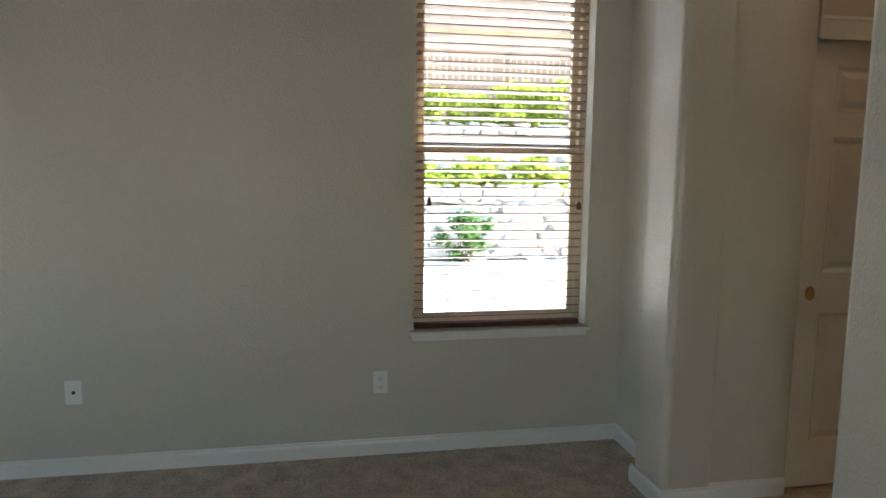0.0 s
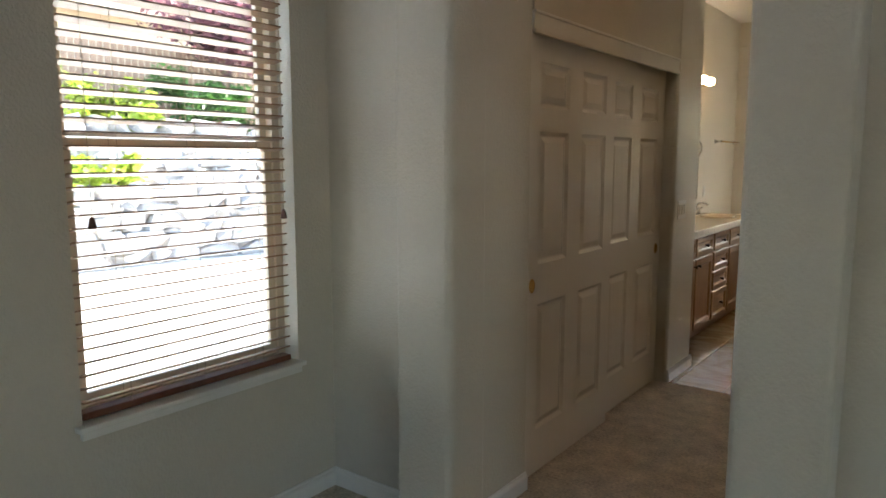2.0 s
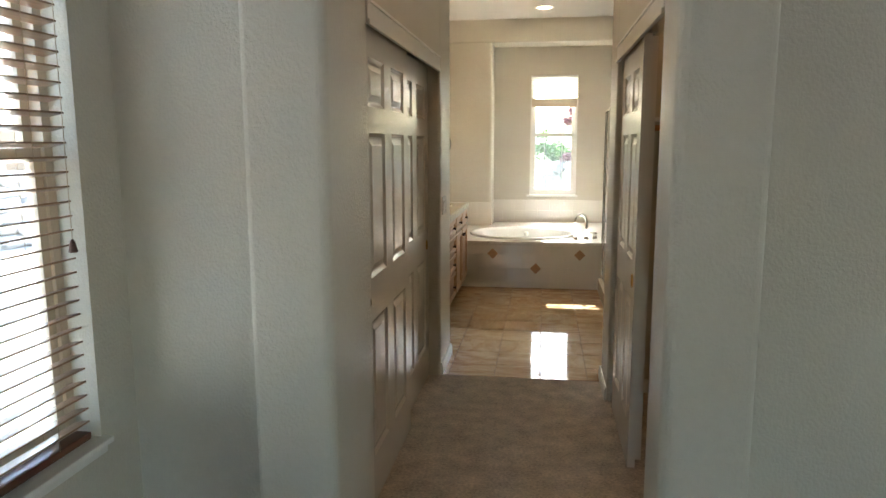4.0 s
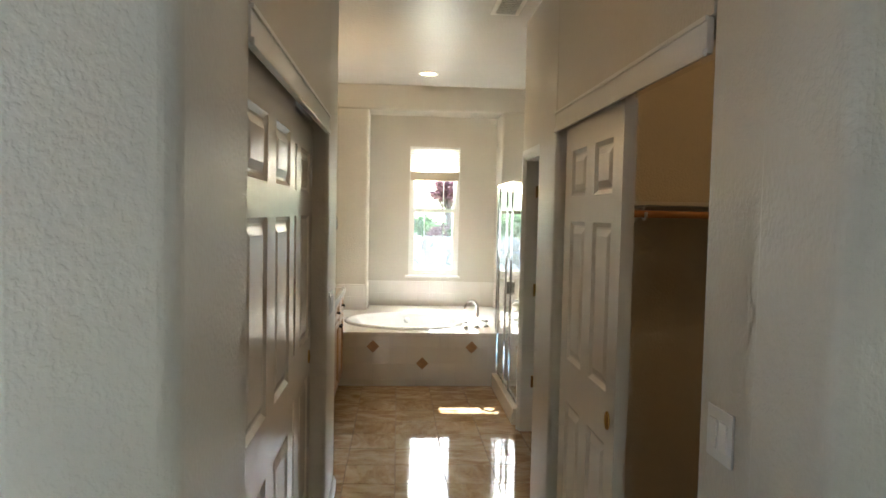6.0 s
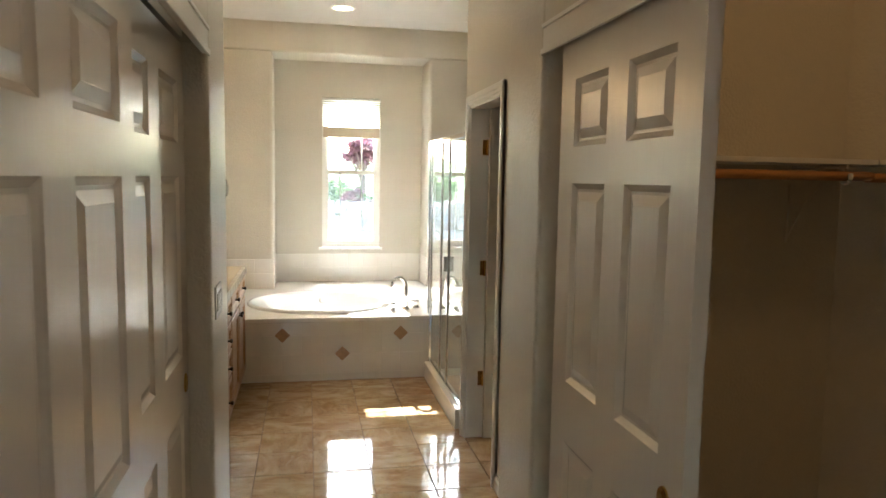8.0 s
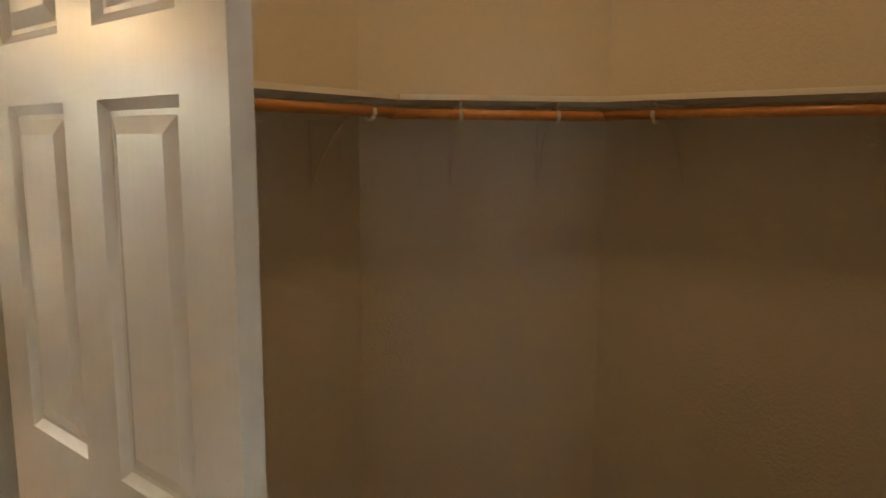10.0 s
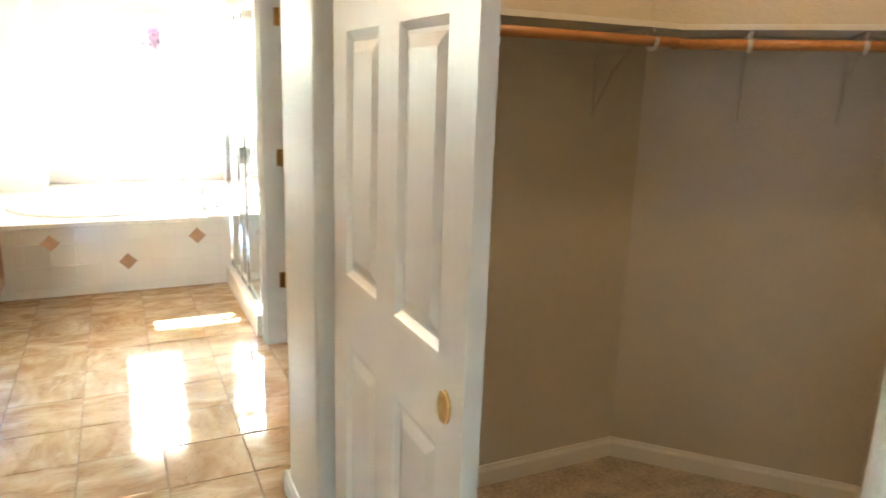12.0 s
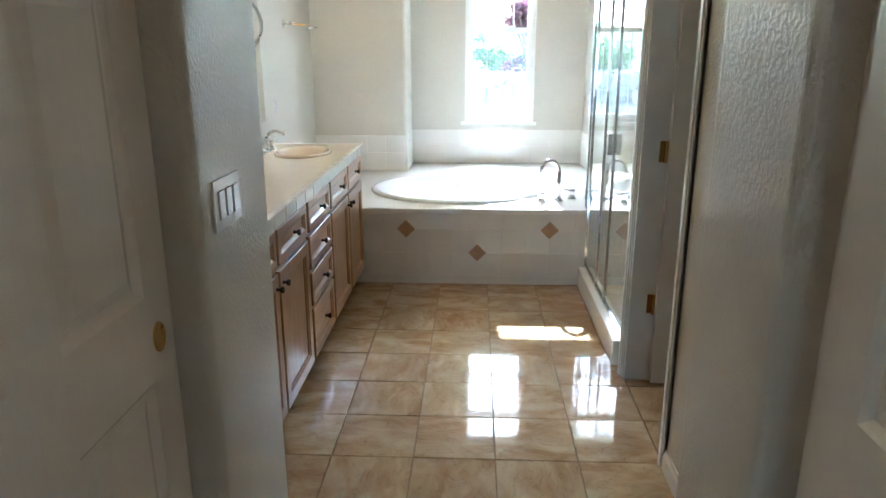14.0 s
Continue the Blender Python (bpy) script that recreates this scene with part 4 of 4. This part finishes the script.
mr = thing("mirror", (-0.612, -1.15, 1.05), "frameless plate mirror above the vanity", "mirror")
part("glass", boxed(-0.614, -0.609, -2.44, 0.09, 1.05, 2.05), MIRROR, mr)
vl = thing("vanity_light", (-0.58, -0.35, 2.25), "brass vanity light bar with glowing bulbs", "vanity light")
part("bar", boxed(-0.613, -0.575, -0.75, 0.10, 2.22, 2.30, bevel=0.006), BRASS, vl)
for i in range(4):
    yy = -0.65 + i * 0.217
    part("bulb", lathe(bmesh.new(), (-0.575, yy, 2.26), (1, 0, 0), [(0, 0.02), (0.02, 0.025), (0.05, 0.042), (0.08, 0.045), (0.105, 0.033), (0.118, 0.0)], 16), BULB, vl, "glowing warm globe bulb", True)
wall_plate("outlet", (-0.615, 0.34, 1.13), 1, 0.072, 0.115, "white outlet plate on the wall above the tub deck", "outlet", "outlet")

bar = thing("towel_bar", (-0.6, 1.06, 1.67), "brass and chrome towel bar on the bathroom wall", "towel bar")
part("rod", tube(bmesh.new(), [(-0.555, 0.66, 1.67), (-0.555, 1.44, 1.67)], 0.008, 10), BRASS, bar, "", True)
for yy in (0.67, 1.43):
    part("post", lathe(bmesh.new(), (-0.614, yy, 1.67), (1, 0, 0), [(0, 0.028), (0.006, 0.028), (0.014, 0.014), (0.05, 0.012), (0.06, 0.016), (0.074, 0.012)], 16), CHROME, bar, "", True)
ring = thing("towel_ring", (0.08, -2.46, 1.632), "chrome towel ring on the hall wall end", "towel ring")
part("mount", lathe(bmesh.new(), (0.08, -2.46, 1.632), (0, 1, 0), [(0, 0.026), (0.006, 0.026), (0.014, 0.012), (0.045, 0.011), (0.055, 0.014)], 16), CHROME, ring, "", True)
part("ring", tube(bmesh.new(), [(0.08 + 0.077 * math.cos(a), -2.412, 1.553 + 0.077 * math.sin(a)) for a in (2 * math.pi * k / 36 for k in range(36))], 0.005, 8, True), CHROME, ring, "", True)

# ---- bathroom: window, shade, ceiling fixtures ----
sash_window("window_2", 2.0, (WX0, WX1), WZ0, WZ1, "x", WHITE_VINYL, (WX0 + 0.19, WX1 - 0.19), "white vinyl single-hung window over the tub", 1.66)
# Added see-through sheet: imitates glare haze and weakens sun through the lower sash.
HAZE_SHEET = bpy.data.materials.new("haze_sheet")
HAZE_SHEET.use_nodes = True
nt, b = nodes_of(HAZE_SHEET)
b.inputs["Base Color"].default_value, b.inputs["Roughness"].default_value = (0.16, 0.17, 0.18, 1), 0.7
clear, tl, m1, m2 = nt.nodes.new("ShaderNodeBsdfTransparent"), nt.nodes.new("ShaderNodeBsdfTranslucent"), nt.nodes.new("ShaderNodeMixShader"), nt.nodes.new("ShaderNodeMixShader")
tl.inputs["Color"].default_value = (0.2, 0.21, 0.22, 1)
m1.inputs["Fac"].default_value, m2.inputs["Fac"].default_value = 0.3, 0.14
nt.links.new(b.outputs["BSDF"], m1.inputs[1])
nt.links.new(tl.outputs["BSDF"], m1.inputs[2])
nt.links.new(clear.outputs["BSDF"], m2.inputs[1])
nt.links.new(m1.outputs["Shader"], m2.inputs[2])
nt.links.new(m2.outputs["Shader"], nt.nodes["Material Output"].inputs["Surface"])
part("haze_sheet", boxed(WX0 + 0.03, WX1 - 0.03, 2.069, 2.0705, WZ0 + 0.03, 1.66), HAZE_SHEET, bpy.data.objects["window_2"], "added grey sheet hazing the view through the lower sash")
part2 = thing("window_sill_2", (0.945, 1.95, WZ0 - 0.03), "white window stool over the tub", "window sill", "", "structure")
part("stool", boxed(WX0 - 0.035, WX1 + 0.025, 1.925, 1.999, WZ0 - 0.022, WZ0 + 0.004, bevel=0.005), TRIM, part2)
SHADE = material("white_shade_cloth", (0.85, 0.84, 0.80), rough=0.9, spread=0.03, fine=200, bump=0)
nt, b = nodes_of(SHADE)
tr, mx = nt.nodes.new("ShaderNodeBsdfTranslucent"), nt.nodes.new("ShaderNodeMixShader")
tr.inputs["Color"].default_value, mx.inputs["Fac"].default_value = (0.9, 0.88, 0.82, 1), 0.65
nt.links.new(b.outputs["BSDF"], mx.inputs[1])
nt.links.new(tr.outputs["BSDF"], mx.inputs[2])
nt.links.new(mx.outputs["Shader"], nt.nodes["Material Output"].inputs["Surface"])
sd = thing("pleated_shade", (0.945, 1.975, 2.05), "white pleated window shade, half raised", "window shade")
part("headrail", boxed(WX0 + 0.004, WX1 - 0.004, 1.955, 1.992, 2.405, 2.428, bevel=0.003), PLATE, sd)
bm = bmesh.new()
zz, pts = 2.405, []
k = 0
while zz > 2.135:
    pts.append((1.965 if k % 2 else 1.985, zz))
    zz -= 0.011
    k += 1
rows = [[bm.verts.new((x, y, z)) for x in (WX0 + 0.006, WX1 - 0.006)] for y, z in pts]
for a, b_ in zip(rows, rows[1:]):
    bm.faces.new((a[0], a[1], b_[1], b_[0]))
part("cloth", bm, SHADE, sd)
part("stacked_pleats", boxed(WX0 + 0.012, WX1 - 0.012, 1.957, 1.991, 2.022, 2.13, bevel=0.006), VINYL, sd, "beige stack of pleats and bottom rail")

cn = thing("recessed_light", (0.795, 0.80, H), "white recessed can light, glowing warm", "recessed light")
part("trim_ring", lathe(bmesh.new(), (0.795, 0.80, H), (0, 0, -1), [(-0.002, 0.105), (0.005, 0.105), (0.008, 0.095), (0.006, 0.078), (-0.002, 0.076)], 32), TRIM, cn, "", True)
part("lens", lathe(bmesh.new(), (0.795, 0.80, H), (0, 0, -1), [(0.0005, 0.077), (0.003, 0.075), (0.004, 0.02)], 28), CAN_LENS, cn, "glowing lens")
vt = thing("ceiling_vent", (1.24, -1.63, H), "white metal ceiling air vent, louvres over a sheet painted as shade", "air vent")
V0, V1, U0, U1 = 1.145, 1.345, -1.83, -1.42
part("frame", (lambda q: (box(q, V0, V1, U0, U0 + 0.03, H - 0.01, H - 0.001), box(q, V0, V1, U1 - 0.03, U1, H - 0.01, H - 0.001), box(q, V0, V0 + 0.03, U0 + 0.03, U1 - 0.03, H - 0.01, H - 0.001), box(q, V1 - 0.03, V1, U0 + 0.03, U1 - 0.03, H - 0.01, H - 0.001))[0])(bmesh.new()), TRIM, vt)
# flat dark sheet painted as the shade between the louvres
part("backing", boxed(V0 + 0.03, V1 - 0.03, U0 + 0.03, U1 - 0.03, H - 0.003, H - 0.001), HOLLOW_SHADE, vt)
for i in range(9):
    y = U0 + 0.05 + i * 0.039
    part("louvre", prism(bmesh.new(), [(V0 + 0.03, y), (V1 - 0.03, y), (V1 - 0.03, y + 0.012), (V0 + 0.03, y + 0.012)], H - 0.011, H - 0.004), TRIM, vt)


# ---- outside ----
structure("ground", boxed(-400, 400, -400, 400, -0.45, -0.25), CONCRETE, "pale concrete and gravel yard in hard sun", "ground")
rng = random.Random(7)


def stone_mesh(seed):
    r = random.Random(seed)
    bm = bmesh.new()
    for _ in range(16):
        v = Vector((r.uniform(-1, 1), r.uniform(-1, 1), r.uniform(-1, 1)))
        v /= max(abs(v.x), abs(v.y), abs(v.z)) ** 0.92
        bm.verts.new(v * 0.55)
    bmesh.ops.convex_hull(bm, input=bm.verts)
    bmesh.ops.delete(bm, geom=[v for v in bm.verts if not v.link_faces], context="VERTS")
    bmesh.ops.recalc_face_normals(bm, faces=bm.faces)
    me = bpy.data.meshes.new("stone")
    bm.to_mesh(me)
    bm.free()
    me.materials.append(STONE)
    return me


STONES = [stone_mesh(s) for s in range(9)]


def stone_wall(p, q, z0, z1, label, lean=0.08):
    """A dry field-stone retaining wall from p to q, backed with soil."""
    a, b = Vector((*p, 0)), Vector((*q, 0))
    d = b - a
    length = d.length
    d.normalize()
    n = Vector((d.y, -d.x, 0))
    t = thing("stone_wall", (*(a + b) .xy / 2, z0), label, "stone wall")
    t.location = ((a.x + b.x) / 2, (a.y + b.y) / 2, z0)
    bm = bmesh.new()
    prism(bm, [tuple((a - n * 0.05).xy), tuple((b - n * 0.05).xy), tuple((b - n * 0.4).xy), tuple((a - n * 0.4).xy)], z0 - 0.1, z1 - 0.05)
    part("backing", bm, STONE, t)
    z = z0
    while z < z1:
        h = rng.uniform(0.18, 0.36)
        s = rng.uniform(0, 0.2)
        while s < length:
            wd = rng.uniform(0.25, 0.75)
            o = new("stone", rng.choice(STONES))
            o.parent = t
            c = a + d * (s + wd / 2) - n * (lean * (z - z0) + rng.uniform(-0.03, 0.05))
            o.location = Vector((c.x, c.y, z + h / 2)) - t.location
            o.rotation_euler = (rng.uniform(-0.12, 0.12), rng.uniform(-0.12, 0.12), math.atan2(d.y, d.x) + rng.choice((0, math.pi)) + rng.uniform(-0.1, 0.1))
            o.scale = (wd * 0.98, 0.34, h * 1.02)
            s += wd
        z += h * 0.93
    return t


stone_wall((-9.25, -8.5), (-9.1, -0.9), -0.25, 0.88, "low dry-stacked grey field-stone retaining wall")
stone_wall((-9.1, -0.8), (-8.1, 4.6), -0.25, 0.85, "low field-stone wall bending towards the house")
stone_wall((-10.25, -7.5), (-10.1, 5.0), 0.95, 2.0, "upper tier of grey field stones on the slope", 0.3)
stone_wall((-2.5, 9.0), (6.5, 9.6), -0.25, 0.9, "grey stone edging wall beyond the lawn")
for x0, x1, z0, z1, label in ((-9.35, -10.4, 0.80, 1.0, "brown soil terrace above the low stone wall"), (-10.42, -40.0, 1.95, 4.6, "brown soil bank rising behind the stone walls")):
    sl_ = bmesh.new()
    vs = [sl_.verts.new(v) for v in ((x0, -20, z0), (x0, 16, z0), (x1, 16, z1), (x1, -20, z1), (x0, -20, -0.3), (x0, 16, -0.3), (x1, 16, -0.3), (x1, -20, -0.3))]
    for q in ((0, 1, 2, 3), (0, 4, 5, 1), (1, 5, 6, 2), (2, 6, 7, 3), (3, 7, 4, 0), (4, 7, 6, 5)):
        sl_.faces.new([vs[i] for i in q])
    structure("hillside", sl_, SOIL, label, "bank")
lw = bmesh.new()
box(lw, -5.5, 12, 5.4, 60, -0.3, -0.24)
structure("lawn", lw, GRASS, "green lawn beyond the bathroom window", "lawn")
hb = bmesh.new()
vs = [hb.verts.new(v) for v in ((-5.5, 9.7, 0.75), (14, 10.2, 0.75), (14, 40, 3.2), (-5.5, 40, 3.2), (-5.5, 9.7, -0.3), (14, 10.2, -0.3), (14, 40, -0.3), (-5.5, 40, -0.3))]
for q in ((0, 1, 2, 3), (0, 4, 5, 1), (1, 5, 6, 2), (2, 6, 7, 3), (3, 7, 4, 0), (4, 7, 6, 5)):
    hb.faces.new([vs[i] for i in q])
structure("bank_north", hb, GRASS, "grassy bank rising beyond the lawn", "bank")

fn = thing("fence", (-12.5, -2.5, 2.15), "weathered brown wooden picket fence on the bank", "fence")
pm = boxed(-0.012, 0.012, -0.058, 0.058, 0, 1.72)
me = bpy.data.meshes.new("picket")
pm.to_mesh(me)
pm.free()
me.materials.append(FENCE)
for i in range(110):
    o = new("picket", me)
    o.parent = fn
    o.location = (0, -7.0 + i * 0.145, rng.uniform(-0.012, 0.012))
for zz in (2.5, 3.1, 3.86):
    part("rail", boxed(-12.56, -12.513, -9.7, 6.6, zz, zz + 0.08), FENCE, fn)
for i in range(8):
    yy = -9.5 + i * 2.25
    part("post", boxed(-12.66, -12.56, yy, yy + 0.1, 1.9, 3.95), FENCE, fn)

nh = thing("neighbour_house", (-20, -9, 2.0), "cream stucco house with a brown roof behind the fence", "house")
part("wall", boxed(-26, -18.5, -18, 9.0, 1.0, 5.75), STUCCO, nh)
rf = bmesh.new()
vs = [rf.verts.new(v) for v in ((-18.0, -18.5, 5.7), (-18.0, 9.5, 5.7), (-26.5, 9.5, 5.7), (-26.5, -18.5, 5.7), (-22.2, -14.5, 7.6), (-22.2, 5.4, 7.6))]
for q in ((0, 1, 5, 4), (1, 2, 5), (2, 3, 4, 5), (3, 0, 4), (3, 2, 1, 0)):
    rf.faces.new([vs[i] for i in q])
part("roof", rf, ROOFING, nh)
part("gutter", boxed(-18.0, -17.88, -18.5, 9.5, 5.56, 5.69), STUCCO, nh)


def foliage(bm, centre, size, count, leaf, r):
    """Many small folded leaves in loose clumps inside an uneven volume."""
    clumps = []
    for _ in range(max(6, count // 60)):
        v = Vector((r.gauss(0, 0.42), r.gauss(0, 0.42), r.gauss(0, 0.42)))
        if v.length > 1:
            v.normalize()
        clumps.append(v)
    for _ in range(count):
        c = r.choice(clumps) + Vector((r.gauss(0, 0.13), r.gauss(0, 0.13), r.gauss(0, 0.13)))
        p = Vector(centre) + Vector((c.x * size[0], c.y * size[1], c.z * size[2]))
        e = Euler((r.uniform(-1.1, 1.1), r.uniform(-1.1, 1.1), r.uniform(0, 6.28))).to_matrix()
        s = leaf * r.uniform(0.6, 1.3)
        q = [bm.verts.new(p + e @ Vector(v) * s) for v in ((0, -1, 0), (0.5, 0, 0.15), (0, 1, 0), (-0.5, 0, 0.15))]
        bm.faces.new((q[0], q[1], q[2]))
        bm.faces.new((q[0], q[2], q[3]))


def shrub(x, y, z, size, count, leaf, mat, label, seed, group="garden shrubs"):
    r = random.Random(seed)
    t = thing("shrub", (x, y, z), label, "shrub", group)
    bm = bmesh.new()
    foliage(bm, (x, y, z + size[2] * 0.8), size, count, leaf, r)
    part("leaves", bm, mat, t)
    bm = bmesh.new()
    for _ in range(5):
        tube(bm, [(x + r.uniform(-0.1, 0.1), y + r.uniform(-0.1, 0.1), z - 0.15), (x + r.uniform(-0.5, 0.5) * size[0], y + r.uniform(-0.5, 0.5) * size[1], z + size[2])], [0.02, 0.006], 5)
    part("stems", bm, BARK, t)


def tree(x, y, z, height, crown, count, leaf, mat, label, seed):
    r = random.Random(seed)
    t = thing("tree", (x, y, z), label, "tree", "garden trees")
    bm = bmesh.new()
    top = (x + r.uniform(-0.2, 0.2), y + r.uniform(-0.2, 0.2), z + height * 0.8)
    tube(bm, [(x, y, z - 0.2), (x + 0.03, y, z + height * 0.3), top], [0.11, 0.08, 0.03], 8)
    for i in range(9):
        h = z + height * r.uniform(0.25, 0.6)
        a = r.uniform(0, 6.28)
        tube(bm, [(x, y, h), (x + crown[0] * 0.4 * math.cos(a), y + crown[1] * 0.4 * math.sin(a), h + height * 0.15), (x + crown[0] * 0.8 * math.cos(a), y + crown[1] * 0.8 * math.sin(a), h + height * 0.3)], [0.035, 0.02, 0.006], 6)
    part("trunk", bm, BARK, t)
    bm = bmesh.new()
    foliage(bm, (x, y, z + height * 0.68), crown, count, leaf, r)
    part("crown", bm, mat, t)


for i, (x, y, z, sx, sz, c) in enumerate([(-9.55, -5.2, 0.85, 0.8, 0.3, 800), (-9.55, -4.0, 0.85, 0.8, 0.32, 900), (-9.5, -2.7, 0.85, 0.8, 0.33, 900), (-9.55, -1.45, 0.85, 0.75, 0.3, 800),
                                          (-10.75, -4.9, 1.95, 0.9, 0.5, 1000), (-10.8, -3.5, 1.95, 1.0, 0.5, 1100), (-10.8, -2.2, 1.95, 0.9, 0.52, 1000), (-10.7, -0.8, 1.95, 0.8, 0.45, 900)]):
    shrub(x, y, z, (0.42, sx * 1.1, sz * 1.3), int(c * 1.7), 0.085, LEAF_LIME, "bright lime-green leafy shrub on the stone terrace", 20 + i)
for i, (x, y, s) in enumerate([(-11.3, 0.9, 0.95), (-11.3, 2.3, 0.85), (-11.2, 3.6, 0.8)]):
    shrub(x, y, 2.05, (0.7, s, 0.65), 1700, 0.07, LEAF_GREEN, "dense dark green shrub on the bank", 40 + i)
shrub(-8.75, -4.15, -0.25, (0.35, 0.6, 0.45), 700, 0.06, LEAF_GREEN, "low green plant at the foot of the stone wall", 50)
shrub(-8.35, 1.7, -0.25, (0.3, 0.5, 0.4), 600, 0.06, LEAF_GREEN, "low green plant at the foot of the stone wall", 51)
tree(-11.9, 2.6, 2.1, 3.4, (1.2, 2.0, 1.0), 4200, 0.085, LEAF_PLUM, "plum-leaved ornamental tree with purple-red foliage", 60)
tree(1.8, 11.6, 0.9, 2.0, (0.6, 0.6, 0.45), 1500, 0.07, LEAF_PLUM, "small plum-leaved ornamental tree beyond the lawn", 61)
shrub(1.65, 10.3, 0.75, (0.5, 0.4, 0.3), 900, 0.06, LEAF_PLUM, "dark plum-leaved shrub above the stone edging", 75)
tree(5.5, 13.0, 1.0, 5.0, (2.0, 1.8, 1.6), 3500, 0.11, LEAF_GREEN, "green leafy tree beyond the lawn", 62)
for i, (x, y, s) in enumerate([(-0.5, 10.6, 0.8), (1.0, 11.2, 0.9), (2.9, 10.7, 0.8), (4.2, 11.4, 1.0)]):
    shrub(x, y, 0.8, (s, 0.7, 0.55), 900, 0.07, LEAF_GREEN, "green garden shrub above the stone edging", 70 + i)


# ---- tile pieces ----
def tile_mesh(name, w, d, h, bevel, mat, flat):
    """A tile with eased edges. flat: lies in xy, top at z 0; else stands in xz, face towards -y."""
    bm = bmesh.new()
    e = bevel
    lev = [(0, -h), (0, -e), (e, 0)]
    rings = []
    for inset, z in lev:
        rings.append([bm.verts.new((x, y, z)) for x, y in ((-w / 2 + inset, -d / 2 + inset), (w / 2 - inset, -d / 2 + inset), (w / 2 - inset, d / 2 - inset), (-w / 2 + inset, d / 2 - inset))])
    for a, b in zip(rings, rings[1:]):
        for k in range(4):
            bm.faces.new((a[k], a[(k + 1) % 4], b[(k + 1) % 4], b[k]))
    bm.faces.new(rings[-1])
    bm.faces.new(rings[0][::-1])
    if not flat:
        bmesh.ops.rotate(bm, verts=bm.verts, cent=(0, 0, 0), matrix=Matrix.Rotation(radians(90), 3, "X"))
    bmesh.ops.recalc_face_normals(bm, faces=bm.faces)
    me = bpy.data.meshes.new(name)
    bm.to_mesh(me)
    bm.free()
    me.materials.append(mat)
    return me


def lay(name, me, parent, loc, rot=(0, 0, 0), scale=(1, 1, 1)):
    o = new(name, me)
    o.parent = parent
    o.location = Vector(loc) - base_of(parent)
    o.rotation_euler, o.scale = rot, scale
    return o


P, J = 0.311, 0.0045
FLOOR_TILE = tile_mesh("floor_tile", P - J, P - J, 0.008, 0.0015, TILE, True)
gx0, gy0 = 0.515, -1.118


def clipped_tiles(x0, x1, y0, y1):
    """Whole and cut floor tiles over a rectangle, on the room's one grid."""
    for i in range(math.floor((x0 - gx0) / P), math.ceil((x1 - gx0) / P)):
        for j in range(math.floor((y0 - gy0) / P), math.ceil((y1 - gy0) / P)):
            a0, a1 = max(gx0 + i * P, x0), min(gx0 + (i + 1) * P, x1)
            b0, b1 = max(gy0 + j * P, y0), min(gy0 + (j + 1) * P, y1)
            if a1 - a0 < 0.012 or b1 - b0 < 0.012:
                continue
            lay("tile", FLOOR_TILE, floor_bath, ((a0 + a1) / 2, (b0 + b1) / 2, 0.001 + rng.uniform(-0.0006, 0.0006)),
                (rng.uniform(-0.0012, 0.0012), rng.uniform(-0.0012, 0.0012), rng.choice((0, math.pi)) if a1 - a0 < P - 0.01 or b1 - b0 < P - 0.01 else rng.randrange(4) * math.pi / 2), ((a1 - a0 - J) / (P - J), (b1 - b0 - J) / (P - J), 1))


clipped_tiles(-0.08, 1.448, YT, gy0)
clipped_tiles(-0.08, 1.415, gy0, 0.0)
clipped_tiles(1.45, 2.5, -2.96, -1.345)

Q = 0.155
WALL_TILE = tile_mesh("wall_tile", Q - 0.003, Q - 0.003, 0.006, 0.001, WHITE_TILE, False)


def wall_tiles(parent, x0, x1, z0, z1, y, ox, oz):
    for i in range(math.floor((x0 - ox) / Q), math.ceil((x1 - ox) / Q)):
        for j in range(math.floor((z0 - oz) / Q), math.ceil((z1 - oz) / Q)):
            a0, a1 = max(ox + i * Q, x0), min(ox + (i + 1) * Q, x1)
            c0, c1 = max(oz + j * Q, z0), min(oz + (j + 1) * Q, z1)
            if a1 - a0 < 0.012 or c1 - c0 < 0.012:
                continue
            lay("tile", WALL_TILE, parent, ((a0 + a1) / 2, y, (c0 + c1) / 2), (0, 0, 0), ((a1 - a0 - 0.003) / (Q - 0.003), 1, (c1 - c0 - 0.003) / (Q - 0.003)))


wall_tiles(pf, -0.06, 1.414, 0.0, TZ - 0.033, -0.002, 0.757, 0.215)
wall_tiles(splash, NL + 0.007, NR - 0.007, TZ + 0.002, SP, NB - 0.0095, 0.757, TZ)
wall_tiles(splash, -0.612, NL - 0.02, TZ + 0.002, SP, NY - 0.0095, 0.757, TZ)
wall_tiles(splash, NR + 0.02, 2.49, TZ + 0.002, SP, NY - 0.0095, 0.757, TZ)
ACC = tile_mesh("accent", 0.084, 0.084, 0.004, 0.0015, ACCENT, False)
for x, z in ((0.293, 0.372), (0.757, 0.215), (1.222, 0.370)):
    lay("diamond_tile", ACC, pf, (x, -0.005, z), (0, radians(45), 0))
